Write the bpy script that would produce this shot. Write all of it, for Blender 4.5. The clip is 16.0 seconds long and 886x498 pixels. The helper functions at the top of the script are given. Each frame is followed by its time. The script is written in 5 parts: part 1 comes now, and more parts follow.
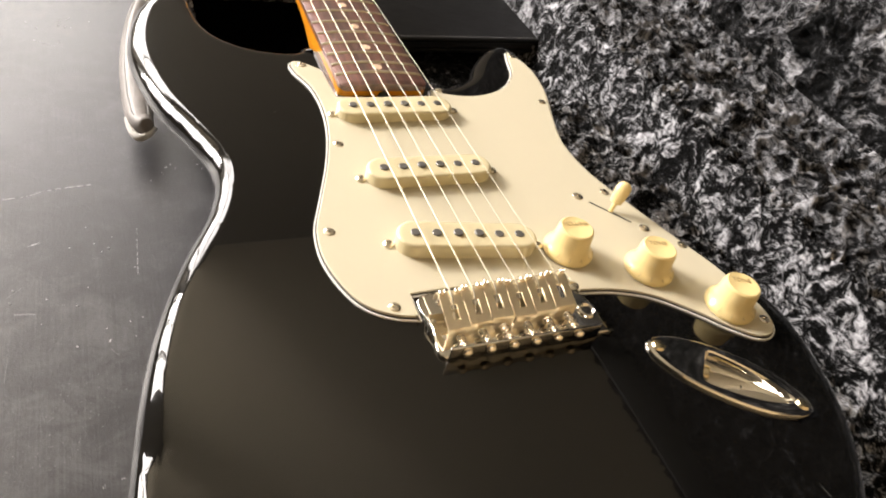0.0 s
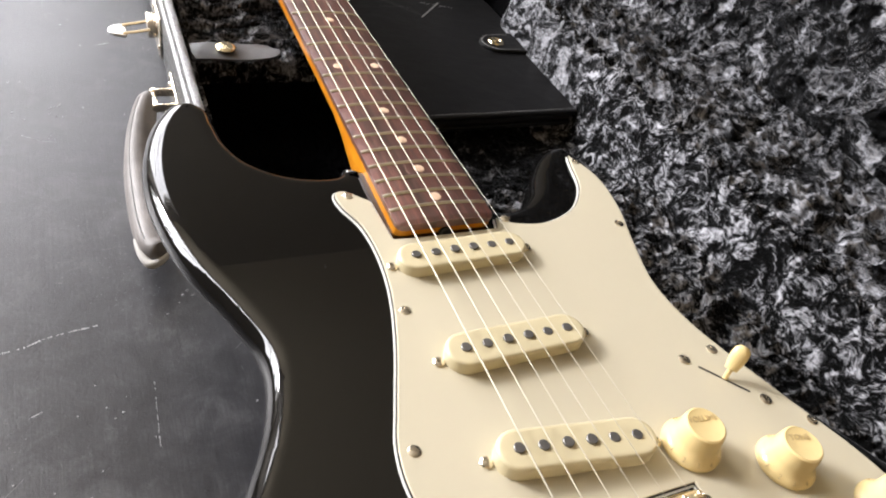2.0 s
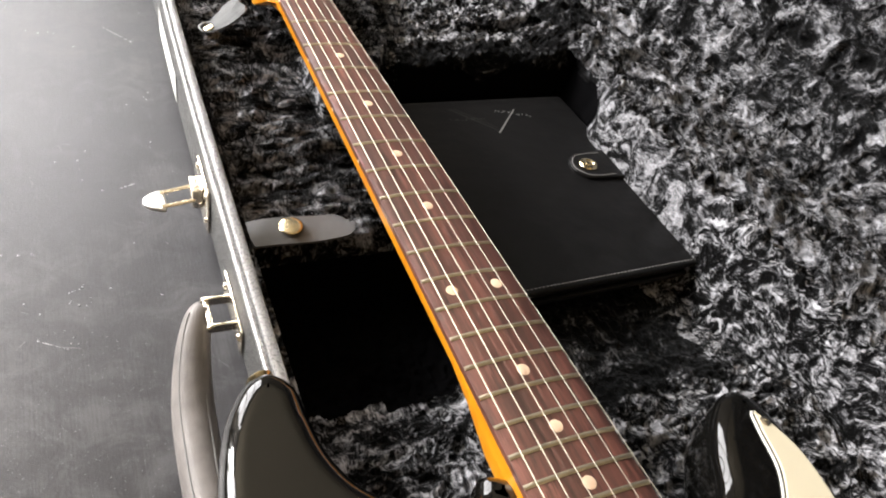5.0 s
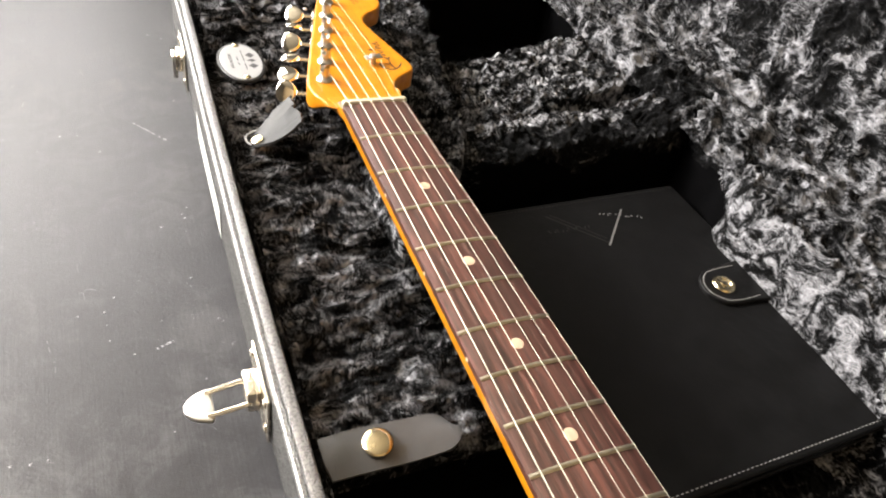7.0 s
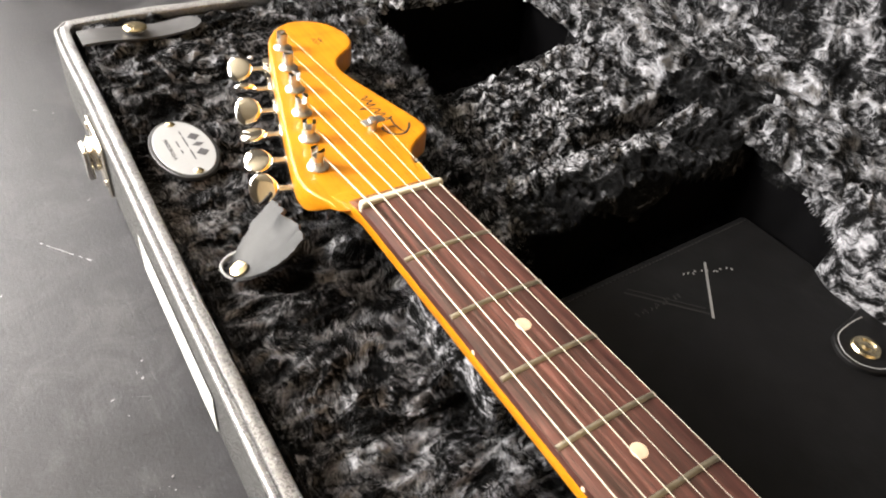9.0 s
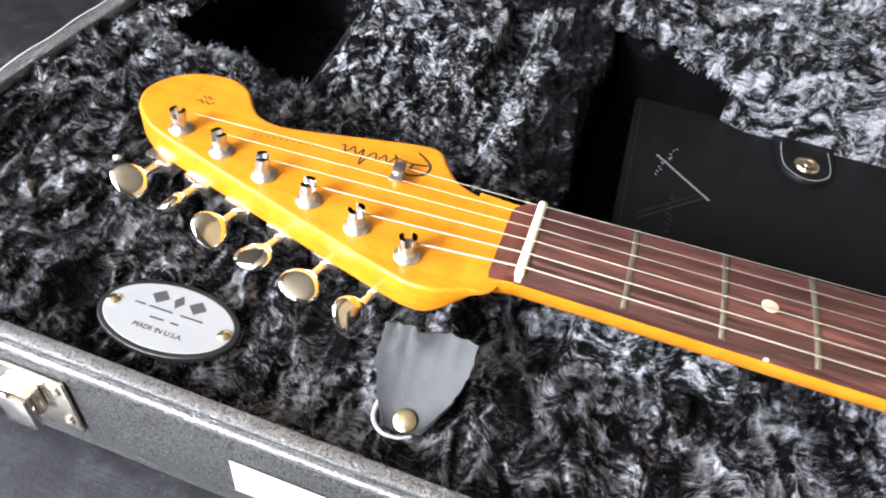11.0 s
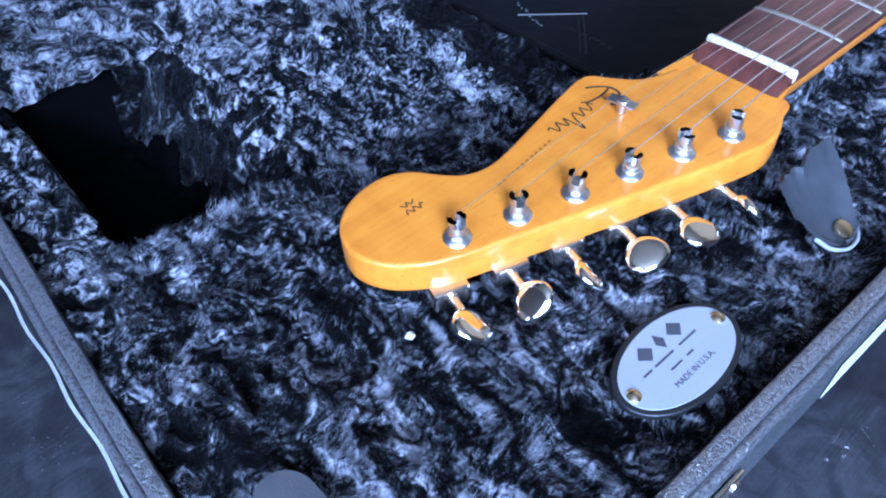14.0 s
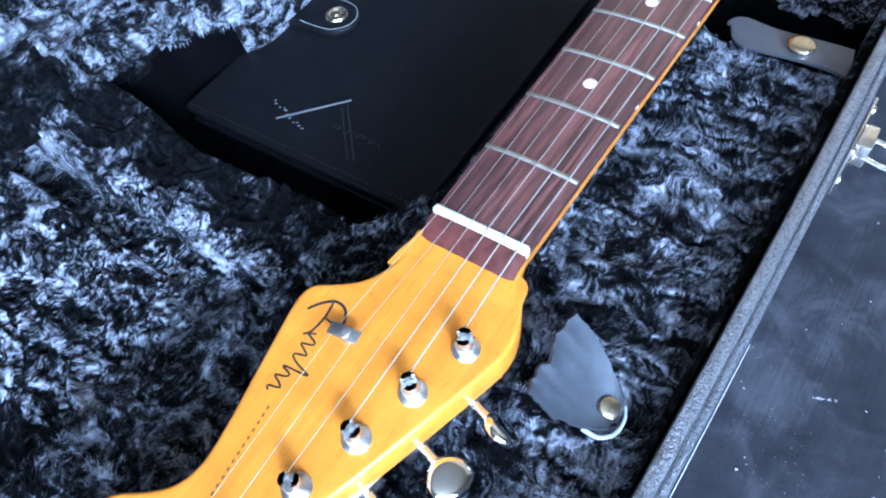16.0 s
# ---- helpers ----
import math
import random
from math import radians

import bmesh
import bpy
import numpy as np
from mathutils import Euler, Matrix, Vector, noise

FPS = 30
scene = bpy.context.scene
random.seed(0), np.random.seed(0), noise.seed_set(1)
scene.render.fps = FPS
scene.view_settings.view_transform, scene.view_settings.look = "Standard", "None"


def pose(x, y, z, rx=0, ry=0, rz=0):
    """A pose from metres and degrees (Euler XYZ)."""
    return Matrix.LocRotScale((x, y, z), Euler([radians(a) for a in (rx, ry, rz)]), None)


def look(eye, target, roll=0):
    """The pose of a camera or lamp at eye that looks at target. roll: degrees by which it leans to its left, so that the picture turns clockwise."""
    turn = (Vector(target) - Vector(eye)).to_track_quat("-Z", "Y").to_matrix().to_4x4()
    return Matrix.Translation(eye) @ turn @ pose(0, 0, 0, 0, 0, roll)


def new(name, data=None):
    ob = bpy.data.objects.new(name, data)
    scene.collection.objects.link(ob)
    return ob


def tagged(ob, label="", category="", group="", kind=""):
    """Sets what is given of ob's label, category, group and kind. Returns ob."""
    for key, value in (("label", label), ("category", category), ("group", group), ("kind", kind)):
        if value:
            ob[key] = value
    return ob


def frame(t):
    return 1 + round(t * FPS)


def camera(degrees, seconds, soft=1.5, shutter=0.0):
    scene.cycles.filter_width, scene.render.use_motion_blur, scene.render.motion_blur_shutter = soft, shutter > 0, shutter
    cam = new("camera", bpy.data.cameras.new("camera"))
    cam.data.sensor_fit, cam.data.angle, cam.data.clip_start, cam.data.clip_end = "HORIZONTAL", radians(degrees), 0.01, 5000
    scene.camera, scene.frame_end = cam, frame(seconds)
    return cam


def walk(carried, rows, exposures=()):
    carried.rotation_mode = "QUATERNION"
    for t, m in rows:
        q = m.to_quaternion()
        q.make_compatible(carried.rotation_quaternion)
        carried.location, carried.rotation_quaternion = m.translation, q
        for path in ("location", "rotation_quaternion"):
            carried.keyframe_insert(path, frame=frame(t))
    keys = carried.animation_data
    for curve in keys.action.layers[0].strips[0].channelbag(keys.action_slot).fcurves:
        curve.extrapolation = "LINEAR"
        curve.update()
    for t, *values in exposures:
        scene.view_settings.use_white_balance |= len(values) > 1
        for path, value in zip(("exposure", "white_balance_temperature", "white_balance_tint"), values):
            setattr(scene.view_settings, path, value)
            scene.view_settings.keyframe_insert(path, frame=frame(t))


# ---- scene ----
cam = camera(64.0, 16.0, 2.0)
FRET = 0.12  # height of the fingerboard over the table
EXPOSURES = [(0.0, 0.0, 7200, 14), (1.0, -0.14, 7000, 15), (2.0, -0.2, 6500, 14), (3.0, -0.2, 6450, 15), (5.5, 0.04, 6900, 12), (8.7, 0.07, 7100, 12), (11.0, 0.09, 6050, 13), (12.0, 0.02, 5000, 18), (12.5, -0.1, 4350, 20), (13.0, -0.22, 4150, 20), (13.5, -0.33, 4020, 20), (14.0, -0.44, 4050, 20), (15.0, -0.01, 4100, 15), (15.5, 0.02, 4250, 14), (16.0, 0.1, 4150, 11)]
PATH = [
    (0, (-0.146, -0.17, 0.331), (0.65, 1.116, -0.977), 16.2),
    (0.5, (-0.147, -0.148, 0.335), (0.662, 1.13, -0.974), 16.4),
    (1, (-0.151, -0.117, 0.338), (0.671, 1.152, -0.971), 16.4),
    (1.5, (-0.152, -0.091, 0.339), (0.683, 1.18, -0.96), 16.3),
    (2, (-0.157, -0.058, 0.342), (0.688, 1.209, -0.954), 16.2),
    (2.5, (-0.161, -0.026, 0.344), (0.693, 1.245, -0.942), 16.1),
    (3, (-0.164, 0.005, 0.342), (0.695, 1.3, -0.917), 15.8),
    (3.2, (-0.165, 0.016, 0.343), (0.703, 1.306, -0.916), 16.1),
    (5.3, (-0.161, 0.154, 0.363), (0.68, 1.404, -0.953), 16.1),
    (5.5, (-0.159, 0.17, 0.363), (0.673, 1.425, -0.954), 15.9),
    (6, (-0.152, 0.208, 0.358), (0.655, 1.481, -0.957), 15.2),
    (6.5, (-0.146, 0.241, 0.354), (0.637, 1.531, -0.959), 14.1),
    (7, (-0.144, 0.281, 0.354), (0.615, 1.576, -0.967), 12.3),
    (7.5, (-0.141, 0.315, 0.351), (0.635, 1.598, -0.973), 11.9),
    (8, (-0.139, 0.356, 0.338), (0.68, 1.616, -0.982), 11.2),
    (8.5, (-0.14, 0.402, 0.322), (0.725, 1.633, -0.995), 10.1),
    (8.7, (-0.138, 0.417, 0.317), (0.749, 1.63, -1.003), 9.4),
    (10.8, (-0.2, 0.616, 0.304), (1.173, 1.026, -1.092), 8.3),
    (11, (-0.198, 0.639, 0.304), (1.178, 0.945, -1.115), 7.7),
    (11.5, (-0.197, 0.697, 0.296), (1.246, 0.756, -1.088), 6.8),
    (12, (-0.188, 0.74, 0.287), (1.287, 0.543, -1.05), 5.1),
    (12.5, (-0.174, 0.786, 0.281), (1.263, 0.345, -1.039), 3.1),
    (13, (-0.162, 0.833, 0.277), (1.187, 0.202, -1.057), 0.6),
    (13.5, (-0.148, 0.877, 0.283), (1.095, 0.106, -1.081), -2.3),
    (14, (-0.116, 0.919, 0.292), (0.932, 0.066, -1.182), -3.2),
    (14.5, (-0.093, 0.921, 0.303), (0.801, 0.047, -1.258), -4.7),
    (15, (-0.084, 0.886, 0.315), (0.738, 0.02, -1.289), -6.9),
    (15.5, (-0.09, 0.835, 0.327), (0.707, -0.028, -1.292), -9.0),
    (16, (-0.099, 0.775, 0.337), (0.698, -0.058, -1.297), -11.5),
]
walk(cam, [(t, look(eye, target, roll)) for t, eye, target, roll in PATH], EXPOSURES)

from mathutils import geometry

# ---------------------------------------------------------------- light
world = bpy.data.worlds.new("sky")
scene.world = world
world.use_nodes = True
sky = world.node_tree.nodes.new("ShaderNodeTexSky")
sky.sky_type, sky.sun_disc, sky.sun_elevation, sky.sun_rotation = "NISHITA", False, radians(35), radians(-40)
world.node_tree.links.new(sky.outputs[0], world.node_tree.nodes["Background"].inputs[0])
world.node_tree.nodes["Background"].inputs[1].default_value = 0.12


def window_light(name, place, size_x, size_y, watts, colour):
    data = bpy.data.lights.new(name, "AREA")
    data.shape, data.size, data.size_y, data.energy, data.color = "RECTANGLE", size_x, size_y, watts, colour
    ob = new(name, data)
    ob.matrix_world = place
    return ob


window_light("window_light_west", look((-1.88, 1.62, 1.30), (0.0, 1.50, 1.05)), 1.25, 1.62, 136, (0.97, 0.98, 1.0))
window_light("bright_sky_in_window", look((-1.86, 1.93, 1.36), (0.05, 0.02, 0.12)), 0.62, 0.42, 150, (1.0, 0.99, 0.97))
window_light("window_light_north", look((-0.72, 2.58, 1.24), (-0.72, 0.0, 1.05)), 1.3, 1.6, 88, (0.97, 0.98, 1.0))

# ---------------------------------------------------------------- materials


class Nodes:
    """A material's node tree with short calls."""

    def __init__(self, name):
        self.mat = bpy.data.materials.new(name)
        self.mat.use_nodes = True
        self.tree = self.mat.node_tree
        self.bsdf = self.tree.nodes["Principled BSDF"]
        self.coords = self.add("ShaderNodeTexCoord").outputs["Object"]

    def add(self, kind, **values):
        node = self.tree.nodes.new(kind)
        for key, value in values.items():
            setattr(node, key, value)
        return node

    def link(self, a, b):
        self.tree.links.new(a, b)

    def stretched(self, scale):
        m = self.add("ShaderNodeMapping")
        m.inputs["Scale"].default_value = scale
        self.link(self.coords, m.inputs["Vector"])
        return m.outputs[0]

    def noise(self, scale, detail=4, rough=0.55, distort=0.0, vector=None):
        n = self.add("ShaderNodeTexNoise")
        n.inputs["Scale"].default_value, n.inputs["Detail"].default_value = scale, detail
        n.inputs["Roughness"].default_value, n.inputs["Distortion"].default_value = rough, distort
        self.link(vector or self.coords, n.inputs["Vector"])
        return n.outputs["Fac"]

    def ramp(self, fac, stops):
        r = self.add("ShaderNodeValToRGB")
        while len(r.color_ramp.elements) < len(stops):
            r.color_ramp.elements.new(0.5)
        for e, (pos, col) in zip(r.color_ramp.elements, stops):
            e.position = pos
            e.color = (*col, 1) if isinstance(col, tuple) else (col, col, col, 1)
        self.link(fac, r.inputs[0])
        return r.outputs[0]

    def mix(self, fac, a, b, mode="MIX"):
        m = self.add("ShaderNodeMix", data_type="RGBA", blend_type=mode)
        for slot, v in ((0, fac), (6, a), (7, b)):
            if isinstance(v, (int, float)) and slot == 0:
                m.inputs[0].default_value = v
            elif isinstance(v, tuple):
                m.inputs[slot].default_value = (*v, 1)
            else:
                self.link(v, m.inputs[slot])
        return m.outputs[2]

    def math(self, op, a, b):
        m = self.add("ShaderNodeMath", operation=op)
        for k, v in enumerate((a, b)):
            if isinstance(v, (int, float)):
                m.inputs[k].default_value = v
            else:
                self.link(v, m.inputs[k])
        return m.outputs[0]

    def bump(self, height, distance, strength=1.0, before=None):
        b = self.add("ShaderNodeBump")
        b.inputs["Strength"].default_value, b.inputs["Distance"].default_value = strength, distance
        self.link(height, b.inputs["Height"])
        if before:
            self.link(before, b.inputs["Normal"])
        return b.outputs[0]

    def set(self, **values):
        for key, v in values.items():
            slot = self.bsdf.inputs[key.replace("_", " ")]
            if isinstance(v, (int, float)):
                slot.default_value = v
            elif isinstance(v, tuple):
                slot.default_value = (*v, 1)
            else:
                self.link(v, slot)
        return self.mat


def plain(name, colour, rough, metal=0.0, vary=0.12, grain=300, relief=0.0, coat=0.0, scale=40, smear=0.4):
    """A surface with two scales of variation in tone, a little in gloss, and a fine relief."""
    n = Nodes(name)
    big, fine = n.noise(scale, 3), n.noise(grain, 3)
    tone = n.math("ADD", n.math("MULTIPLY", big, 0.6), n.math("MULTIPLY", fine, 0.4))
    low = tuple(c * (1 - vary) for c in colour)
    high = tuple(min(1, c * (1 + vary)) for c in colour)
    n.set(Base_Color=n.ramp(tone, [(0.3, low), (0.7, high)]), Metallic=metal, Coat_Weight=coat, Coat_Roughness=0.05,
          Roughness=n.math("ADD", n.math("MULTIPLY", big, rough * smear), rough * (1 - smear / 2)))
    if relief:
        n.set(Normal=n.bump(fine, relief))
    return n.mat


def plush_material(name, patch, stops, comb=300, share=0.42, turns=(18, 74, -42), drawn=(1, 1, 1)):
    """Crushed pile: patches of nap whose sheen is painted into the base colour, and long fibres that bend with the lay.
    """
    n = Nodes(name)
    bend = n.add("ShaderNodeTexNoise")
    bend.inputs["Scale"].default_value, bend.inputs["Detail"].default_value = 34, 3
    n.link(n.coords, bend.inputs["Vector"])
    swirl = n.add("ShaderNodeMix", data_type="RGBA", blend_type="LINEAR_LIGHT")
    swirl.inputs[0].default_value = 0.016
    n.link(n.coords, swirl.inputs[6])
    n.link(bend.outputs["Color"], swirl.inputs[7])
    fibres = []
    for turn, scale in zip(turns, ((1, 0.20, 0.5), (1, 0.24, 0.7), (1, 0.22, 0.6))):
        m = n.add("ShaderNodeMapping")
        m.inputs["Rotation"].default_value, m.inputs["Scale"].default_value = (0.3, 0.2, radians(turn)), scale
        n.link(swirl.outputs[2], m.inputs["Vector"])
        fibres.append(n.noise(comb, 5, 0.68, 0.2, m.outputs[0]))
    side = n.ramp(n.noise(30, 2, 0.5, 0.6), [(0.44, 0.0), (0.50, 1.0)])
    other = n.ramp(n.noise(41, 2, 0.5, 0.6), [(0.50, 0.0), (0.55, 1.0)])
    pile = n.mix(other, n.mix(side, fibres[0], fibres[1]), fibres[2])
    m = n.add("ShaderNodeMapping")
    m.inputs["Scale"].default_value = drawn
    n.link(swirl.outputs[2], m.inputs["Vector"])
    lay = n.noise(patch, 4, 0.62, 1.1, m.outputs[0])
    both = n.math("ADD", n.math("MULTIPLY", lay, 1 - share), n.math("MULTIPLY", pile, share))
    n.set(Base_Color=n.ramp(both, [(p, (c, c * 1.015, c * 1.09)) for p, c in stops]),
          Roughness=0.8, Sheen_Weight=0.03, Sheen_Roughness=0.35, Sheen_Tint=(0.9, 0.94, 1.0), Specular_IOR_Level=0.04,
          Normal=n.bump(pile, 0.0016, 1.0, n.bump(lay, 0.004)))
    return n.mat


def table_material():
    n = Nodes("black_table_top")
    brushed = n.noise(1100, 3, 0.6, 0, n.stretched((1, 0.010, 1)))
    cloud = n.noise(7, 5, 0.65, 0.5)
    scuff = n.noise(38, 6, 0.72, 0.8)
    rub = n.noise(420, 4, 0.75, 0.4)
    wob = n.add("ShaderNodeMix", data_type="RGBA", blend_type="LINEAR_LIGHT")
    wob.inputs[0].default_value = 0.035
    n.link(n.coords, wob.inputs[6])
    shift = n.add("ShaderNodeTexNoise")
    shift.inputs["Scale"].default_value = 11
    n.link(n.coords, shift.inputs["Vector"])
    n.link(shift.outputs["Color"], wob.inputs[7])
    marks = []
    for scale, stretch, width, seed, limit in ((13, (1, 0.45, 1), 0.0016, 41, 0.635), (10, (0.5, 1, 1), 0.0012, 33, 0.65)):
        line = n.add("ShaderNodeTexVoronoi", feature="DISTANCE_TO_EDGE")
        line.inputs["Scale"].default_value = scale
        m = n.add("ShaderNodeMapping")
        m.inputs["Scale"].default_value, m.inputs["Location"].default_value = stretch, (seed, seed * 0.7, 0)
        n.link(wob.outputs[2], m.inputs["Vector"])
        n.link(m.outputs[0], line.inputs["Vector"])
        marks.append(n.math("MULTIPLY", n.math("LESS_THAN", line.outputs["Distance"], width), n.math("GREATER_THAN", n.noise(seed, 2), limit)))
    scratch = n.math("MAXIMUM", marks[0], marks[1])
    specks = []
    for scale, size, where, limit in ((120, 0.085, 14, 0.60), (330, 0.10, 9, 0.56)):
        spot = n.add("ShaderNodeTexVoronoi")
        spot.inputs["Scale"].default_value = scale
        jag = n.add("ShaderNodeMix", data_type="RGBA", blend_type="LINEAR_LIGHT")
        jag.inputs[0].default_value = 0.35 / scale
        n.link(n.coords, jag.inputs[6])
        n.link(n.noise(scale * 7, 3), jag.inputs[7])
        n.link(jag.outputs[2], spot.inputs["Vector"])
        specks.append(n.math("MULTIPLY", n.math("LESS_THAN", spot.outputs["Distance"], size), n.math("GREATER_THAN", n.noise(where, 3), limit)))
    mark = n.math("MAXIMUM", n.math("MULTIPLY", scratch, 0.17), n.math("MAXIMUM", n.math("MULTIPLY", specks[0], 0.8), n.math("MULTIPLY", specks[1], 0.3)))
    dust = n.math("ADD", n.math("MULTIPLY", cloud, 0.4), n.math("ADD", n.math("MULTIPLY", scuff, 0.45), n.math("MULTIPLY", brushed, 0.15)))
    base = n.ramp(dust, [(0.40, (0.009, 0.009, 0.011)), (0.5, (0.019, 0.019, 0.022)), (0.60, (0.047, 0.047, 0.050))])
    base = n.mix(mark, base, (0.42, 0.42, 0.43))
    gloss = n.math("ADD", 0.12, n.math("ADD", n.math("MULTIPLY", n.math("ADD", cloud, scuff), 0.24), n.math("MULTIPLY", rub, 0.14)))
    n.set(Base_Color=base, Roughness=gloss, Normal=n.bump(brushed, 0.00004, 1.0, n.bump(rub, 0.00022, 1.0, n.bump(cloud, 0.0004))))
    return n.mat


def tolex_material():
    n = Nodes("black_grained_vinyl")
    pebble = n.ramp(n.noise(1000, 2, 0.5, 0.7), [(0.42, 0.0), (0.53, 1.0)])
    wear = n.noise(30, 4)
    tone = n.math("ADD", n.math("MULTIPLY", pebble, 0.7), n.math("MULTIPLY", wear, 0.5))
    n.set(Base_Color=n.ramp(tone, [(0.2, (0.006, 0.006, 0.007)), (0.95, (0.062, 0.064, 0.062))]), Roughness=0.55, Specular_IOR_Level=0.6,
          Coat_Weight=n.math("ADD", 0.1, n.math("MULTIPLY", pebble, 0.4)), Coat_Roughness=0.45, Coat_IOR=1.7, Coat_Normal=n.bump(pebble, 0.0004), Normal=n.bump(pebble, 0.0005))
    return n.mat


def welt_material():
    n = Nodes("worn_shiny_vinyl")
    pebble = n.ramp(n.noise(950, 2, 0.5, 0.9), [(0.42, 0.0), (0.52, 1.0)])
    wear = n.noise(40, 4)
    tone = n.math("ADD", n.math("MULTIPLY", pebble, 0.7), n.math("MULTIPLY", wear, 0.5))
    n.set(Base_Color=n.ramp(tone, [(0.2, (0.010, 0.010, 0.011)), (0.95, (0.052, 0.053, 0.052))]), Roughness=0.5, Specular_IOR_Level=1.0,
          Coat_Weight=n.math("ADD", 0.45, n.math("MULTIPLY", pebble, 0.55)), Coat_Roughness=0.34, Coat_IOR=3.6, Coat_Normal=n.bump(pebble, 0.00022), Normal=n.bump(pebble, 0.0006))
    return n.mat


def leather_material(name, colour, rough, gloss=0.5):
    n = Nodes(name)
    v = n.add("ShaderNodeTexVoronoi")
    v.inputs["Scale"].default_value = 1500
    n.link(n.coords, v.inputs["Vector"])
    tone = n.noise(60, 4)
    n.set(Base_Color=n.ramp(tone, [(0.3, tuple(c * 0.75 for c in colour)), (0.7, tuple(c * 1.2 for c in colour))]), Roughness=rough, Specular_IOR_Level=gloss,
          Normal=n.bump(v.outputs["Distance"], 0.00010, 0.6, n.bump(n.noise(35, 3), 0.001)))
    return n.mat


def lacquer_black():
    n = Nodes("black_lacquer")
    haze = n.noise(14, 4)
    hair = n.add("ShaderNodeTexVoronoi", feature="DISTANCE_TO_EDGE")
    hair.inputs["Scale"].default_value = 16
    n.link(n.stretched((1, 0.3, 1)), hair.inputs["Vector"])
    swirl = n.math("MULTIPLY", n.math("LESS_THAN", hair.outputs["Distance"], 0.0012), n.math("GREATER_THAN", n.noise(23, 2), 0.66))
    n.set(Base_Color=n.mix(swirl, (0.0035, 0.0033, 0.003), (0.12, 0.12, 0.12)), Specular_IOR_Level=0.1, Coat_Weight=1.0, Coat_Roughness=0.015,
          Roughness=n.math("ADD", 0.05, n.math("MULTIPLY", haze, 0.10)), Normal=n.bump(n.noise(20, 2), 0.00025))
    return n.mat


def rosewood_material():
    n = Nodes("rosewood")
    grain = n.noise(420, 5, 0.65, 0.6, n.stretched((1, 0.05, 1)))
    pore = n.noise(1500, 2, 0.5, 0, n.stretched((1, 0.04, 1)))
    band = n.noise(60, 3, 0.5, 0.8, n.stretched((1, 0.06, 1)))
    both = n.math("ADD", n.math("MULTIPLY", grain, 0.6), n.math("MULTIPLY", band, 0.4))
    col = n.ramp(both, [(0.38, (0.026, 0.013, 0.011)), (0.48, (0.074, 0.033, 0.027)), (0.57, (0.150, 0.066, 0.052)), (0.68, (0.225, 0.102, 0.080))])
    col = n.mix(n.math("MULTIPLY", n.math("LESS_THAN", pore, 0.38), 0.75), col, (0.012, 0.006, 0.005))
    n.set(Base_Color=col, Roughness=0.38, Specular_IOR_Level=1.0, Coat_Weight=0.8, Coat_Roughness=0.28, Coat_IOR=1.7, Coat_Tint=(1.0, 0.8, 0.76), Normal=n.bump(pore, 0.00016))
    return n.mat


def maple_material():
    n = Nodes("amber_lacquered_maple")
    grain = n.noise(160, 4, 0.6, 0.5, n.stretched((1, 0.07, 1)))
    flame = n.noise(90, 3, 0.5, 0.3, n.stretched((0.3, 1, 1)))
    fleck = n.noise(900, 2, 0.5, 0, n.stretched((1, 0.12, 1)))
    both = n.math("ADD", n.math("MULTIPLY", grain, 0.55), n.math("MULTIPLY", flame, 0.45))
    col = n.ramp(both, [(0.3, (0.48, 0.160, 0.006)), (0.5, (0.595, 0.220, 0.009)), (0.7, (0.66, 0.272, 0.016))])
    col = n.mix(n.math("MULTIPLY", n.math("LESS_THAN", fleck, 0.33), 0.4), col, (0.36, 0.11, 0.008))
    n.set(Base_Color=col, Roughness=0.4, Specular_IOR_Level=0.3, Coat_Weight=0.45, Coat_Roughness=0.08, Normal=n.bump(grain, 0.0002))
    return n.mat


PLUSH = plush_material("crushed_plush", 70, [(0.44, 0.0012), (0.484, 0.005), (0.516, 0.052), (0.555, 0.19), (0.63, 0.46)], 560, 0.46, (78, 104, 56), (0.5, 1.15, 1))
# lid panel's copy: larger patches, weaker light painted in as darker stops
LID_PLUSH = plush_material("dimmed_lid_plush", 32, [(0.435, 0.002), (0.495, 0.008), (0.535, 0.06), (0.585, 0.18), (0.68, 0.40)], 460, 0.40)
# lighter copy of the plush for the rolls, their stronger light painted in
LIT_PLUSH = plush_material("lit_plush", 50, [(0.425, 0.002), (0.475, 0.014), (0.513, 0.080), (0.565, 0.20), (0.65, 0.38)], 560, 0.44)
# darker copy of the plush that paints shade on the lining and upper lid
SHADED_PLUSH = plush_material("shaded_plush", 46, [(0.48, 0.0015), (0.54, 0.006), (0.58, 0.035), (0.62, 0.13), (0.69, 0.33)], 560, 0.42)
TABLE, TOLEX, WELT, BLACK = table_material(), tolex_material(), welt_material(), lacquer_black()
ROSEWOOD, MAPLE = rosewood_material(), maple_material()
GREY_LEATHER = leather_material("grey_leather", (0.036, 0.038, 0.040), 0.55, 0.35)
STRAP_LEATHER = leather_material("dark_grey_leather", (0.050, 0.050, 0.052), 0.42, 0.95)
HANDLE_LEATHER = leather_material("worn_grey_leather", (0.16, 0.147, 0.14), 0.5)
BLACK_LEATHER = leather_material("black_leather", (0.0050, 0.0050, 0.0054), 0.46, 0.18)
GUARD = plain("aged_white_plastic", (0.54, 0.495, 0.375), 0.26, vary=0.008, grain=120, smear=0.05)
GUARD_EDGE = plain("white_plastic_edge", (0.80, 0.80, 0.76), 0.3, vary=0.03)
BLACK_PLY = plain("black_plastic_ply", (0.012, 0.012, 0.012), 0.4)
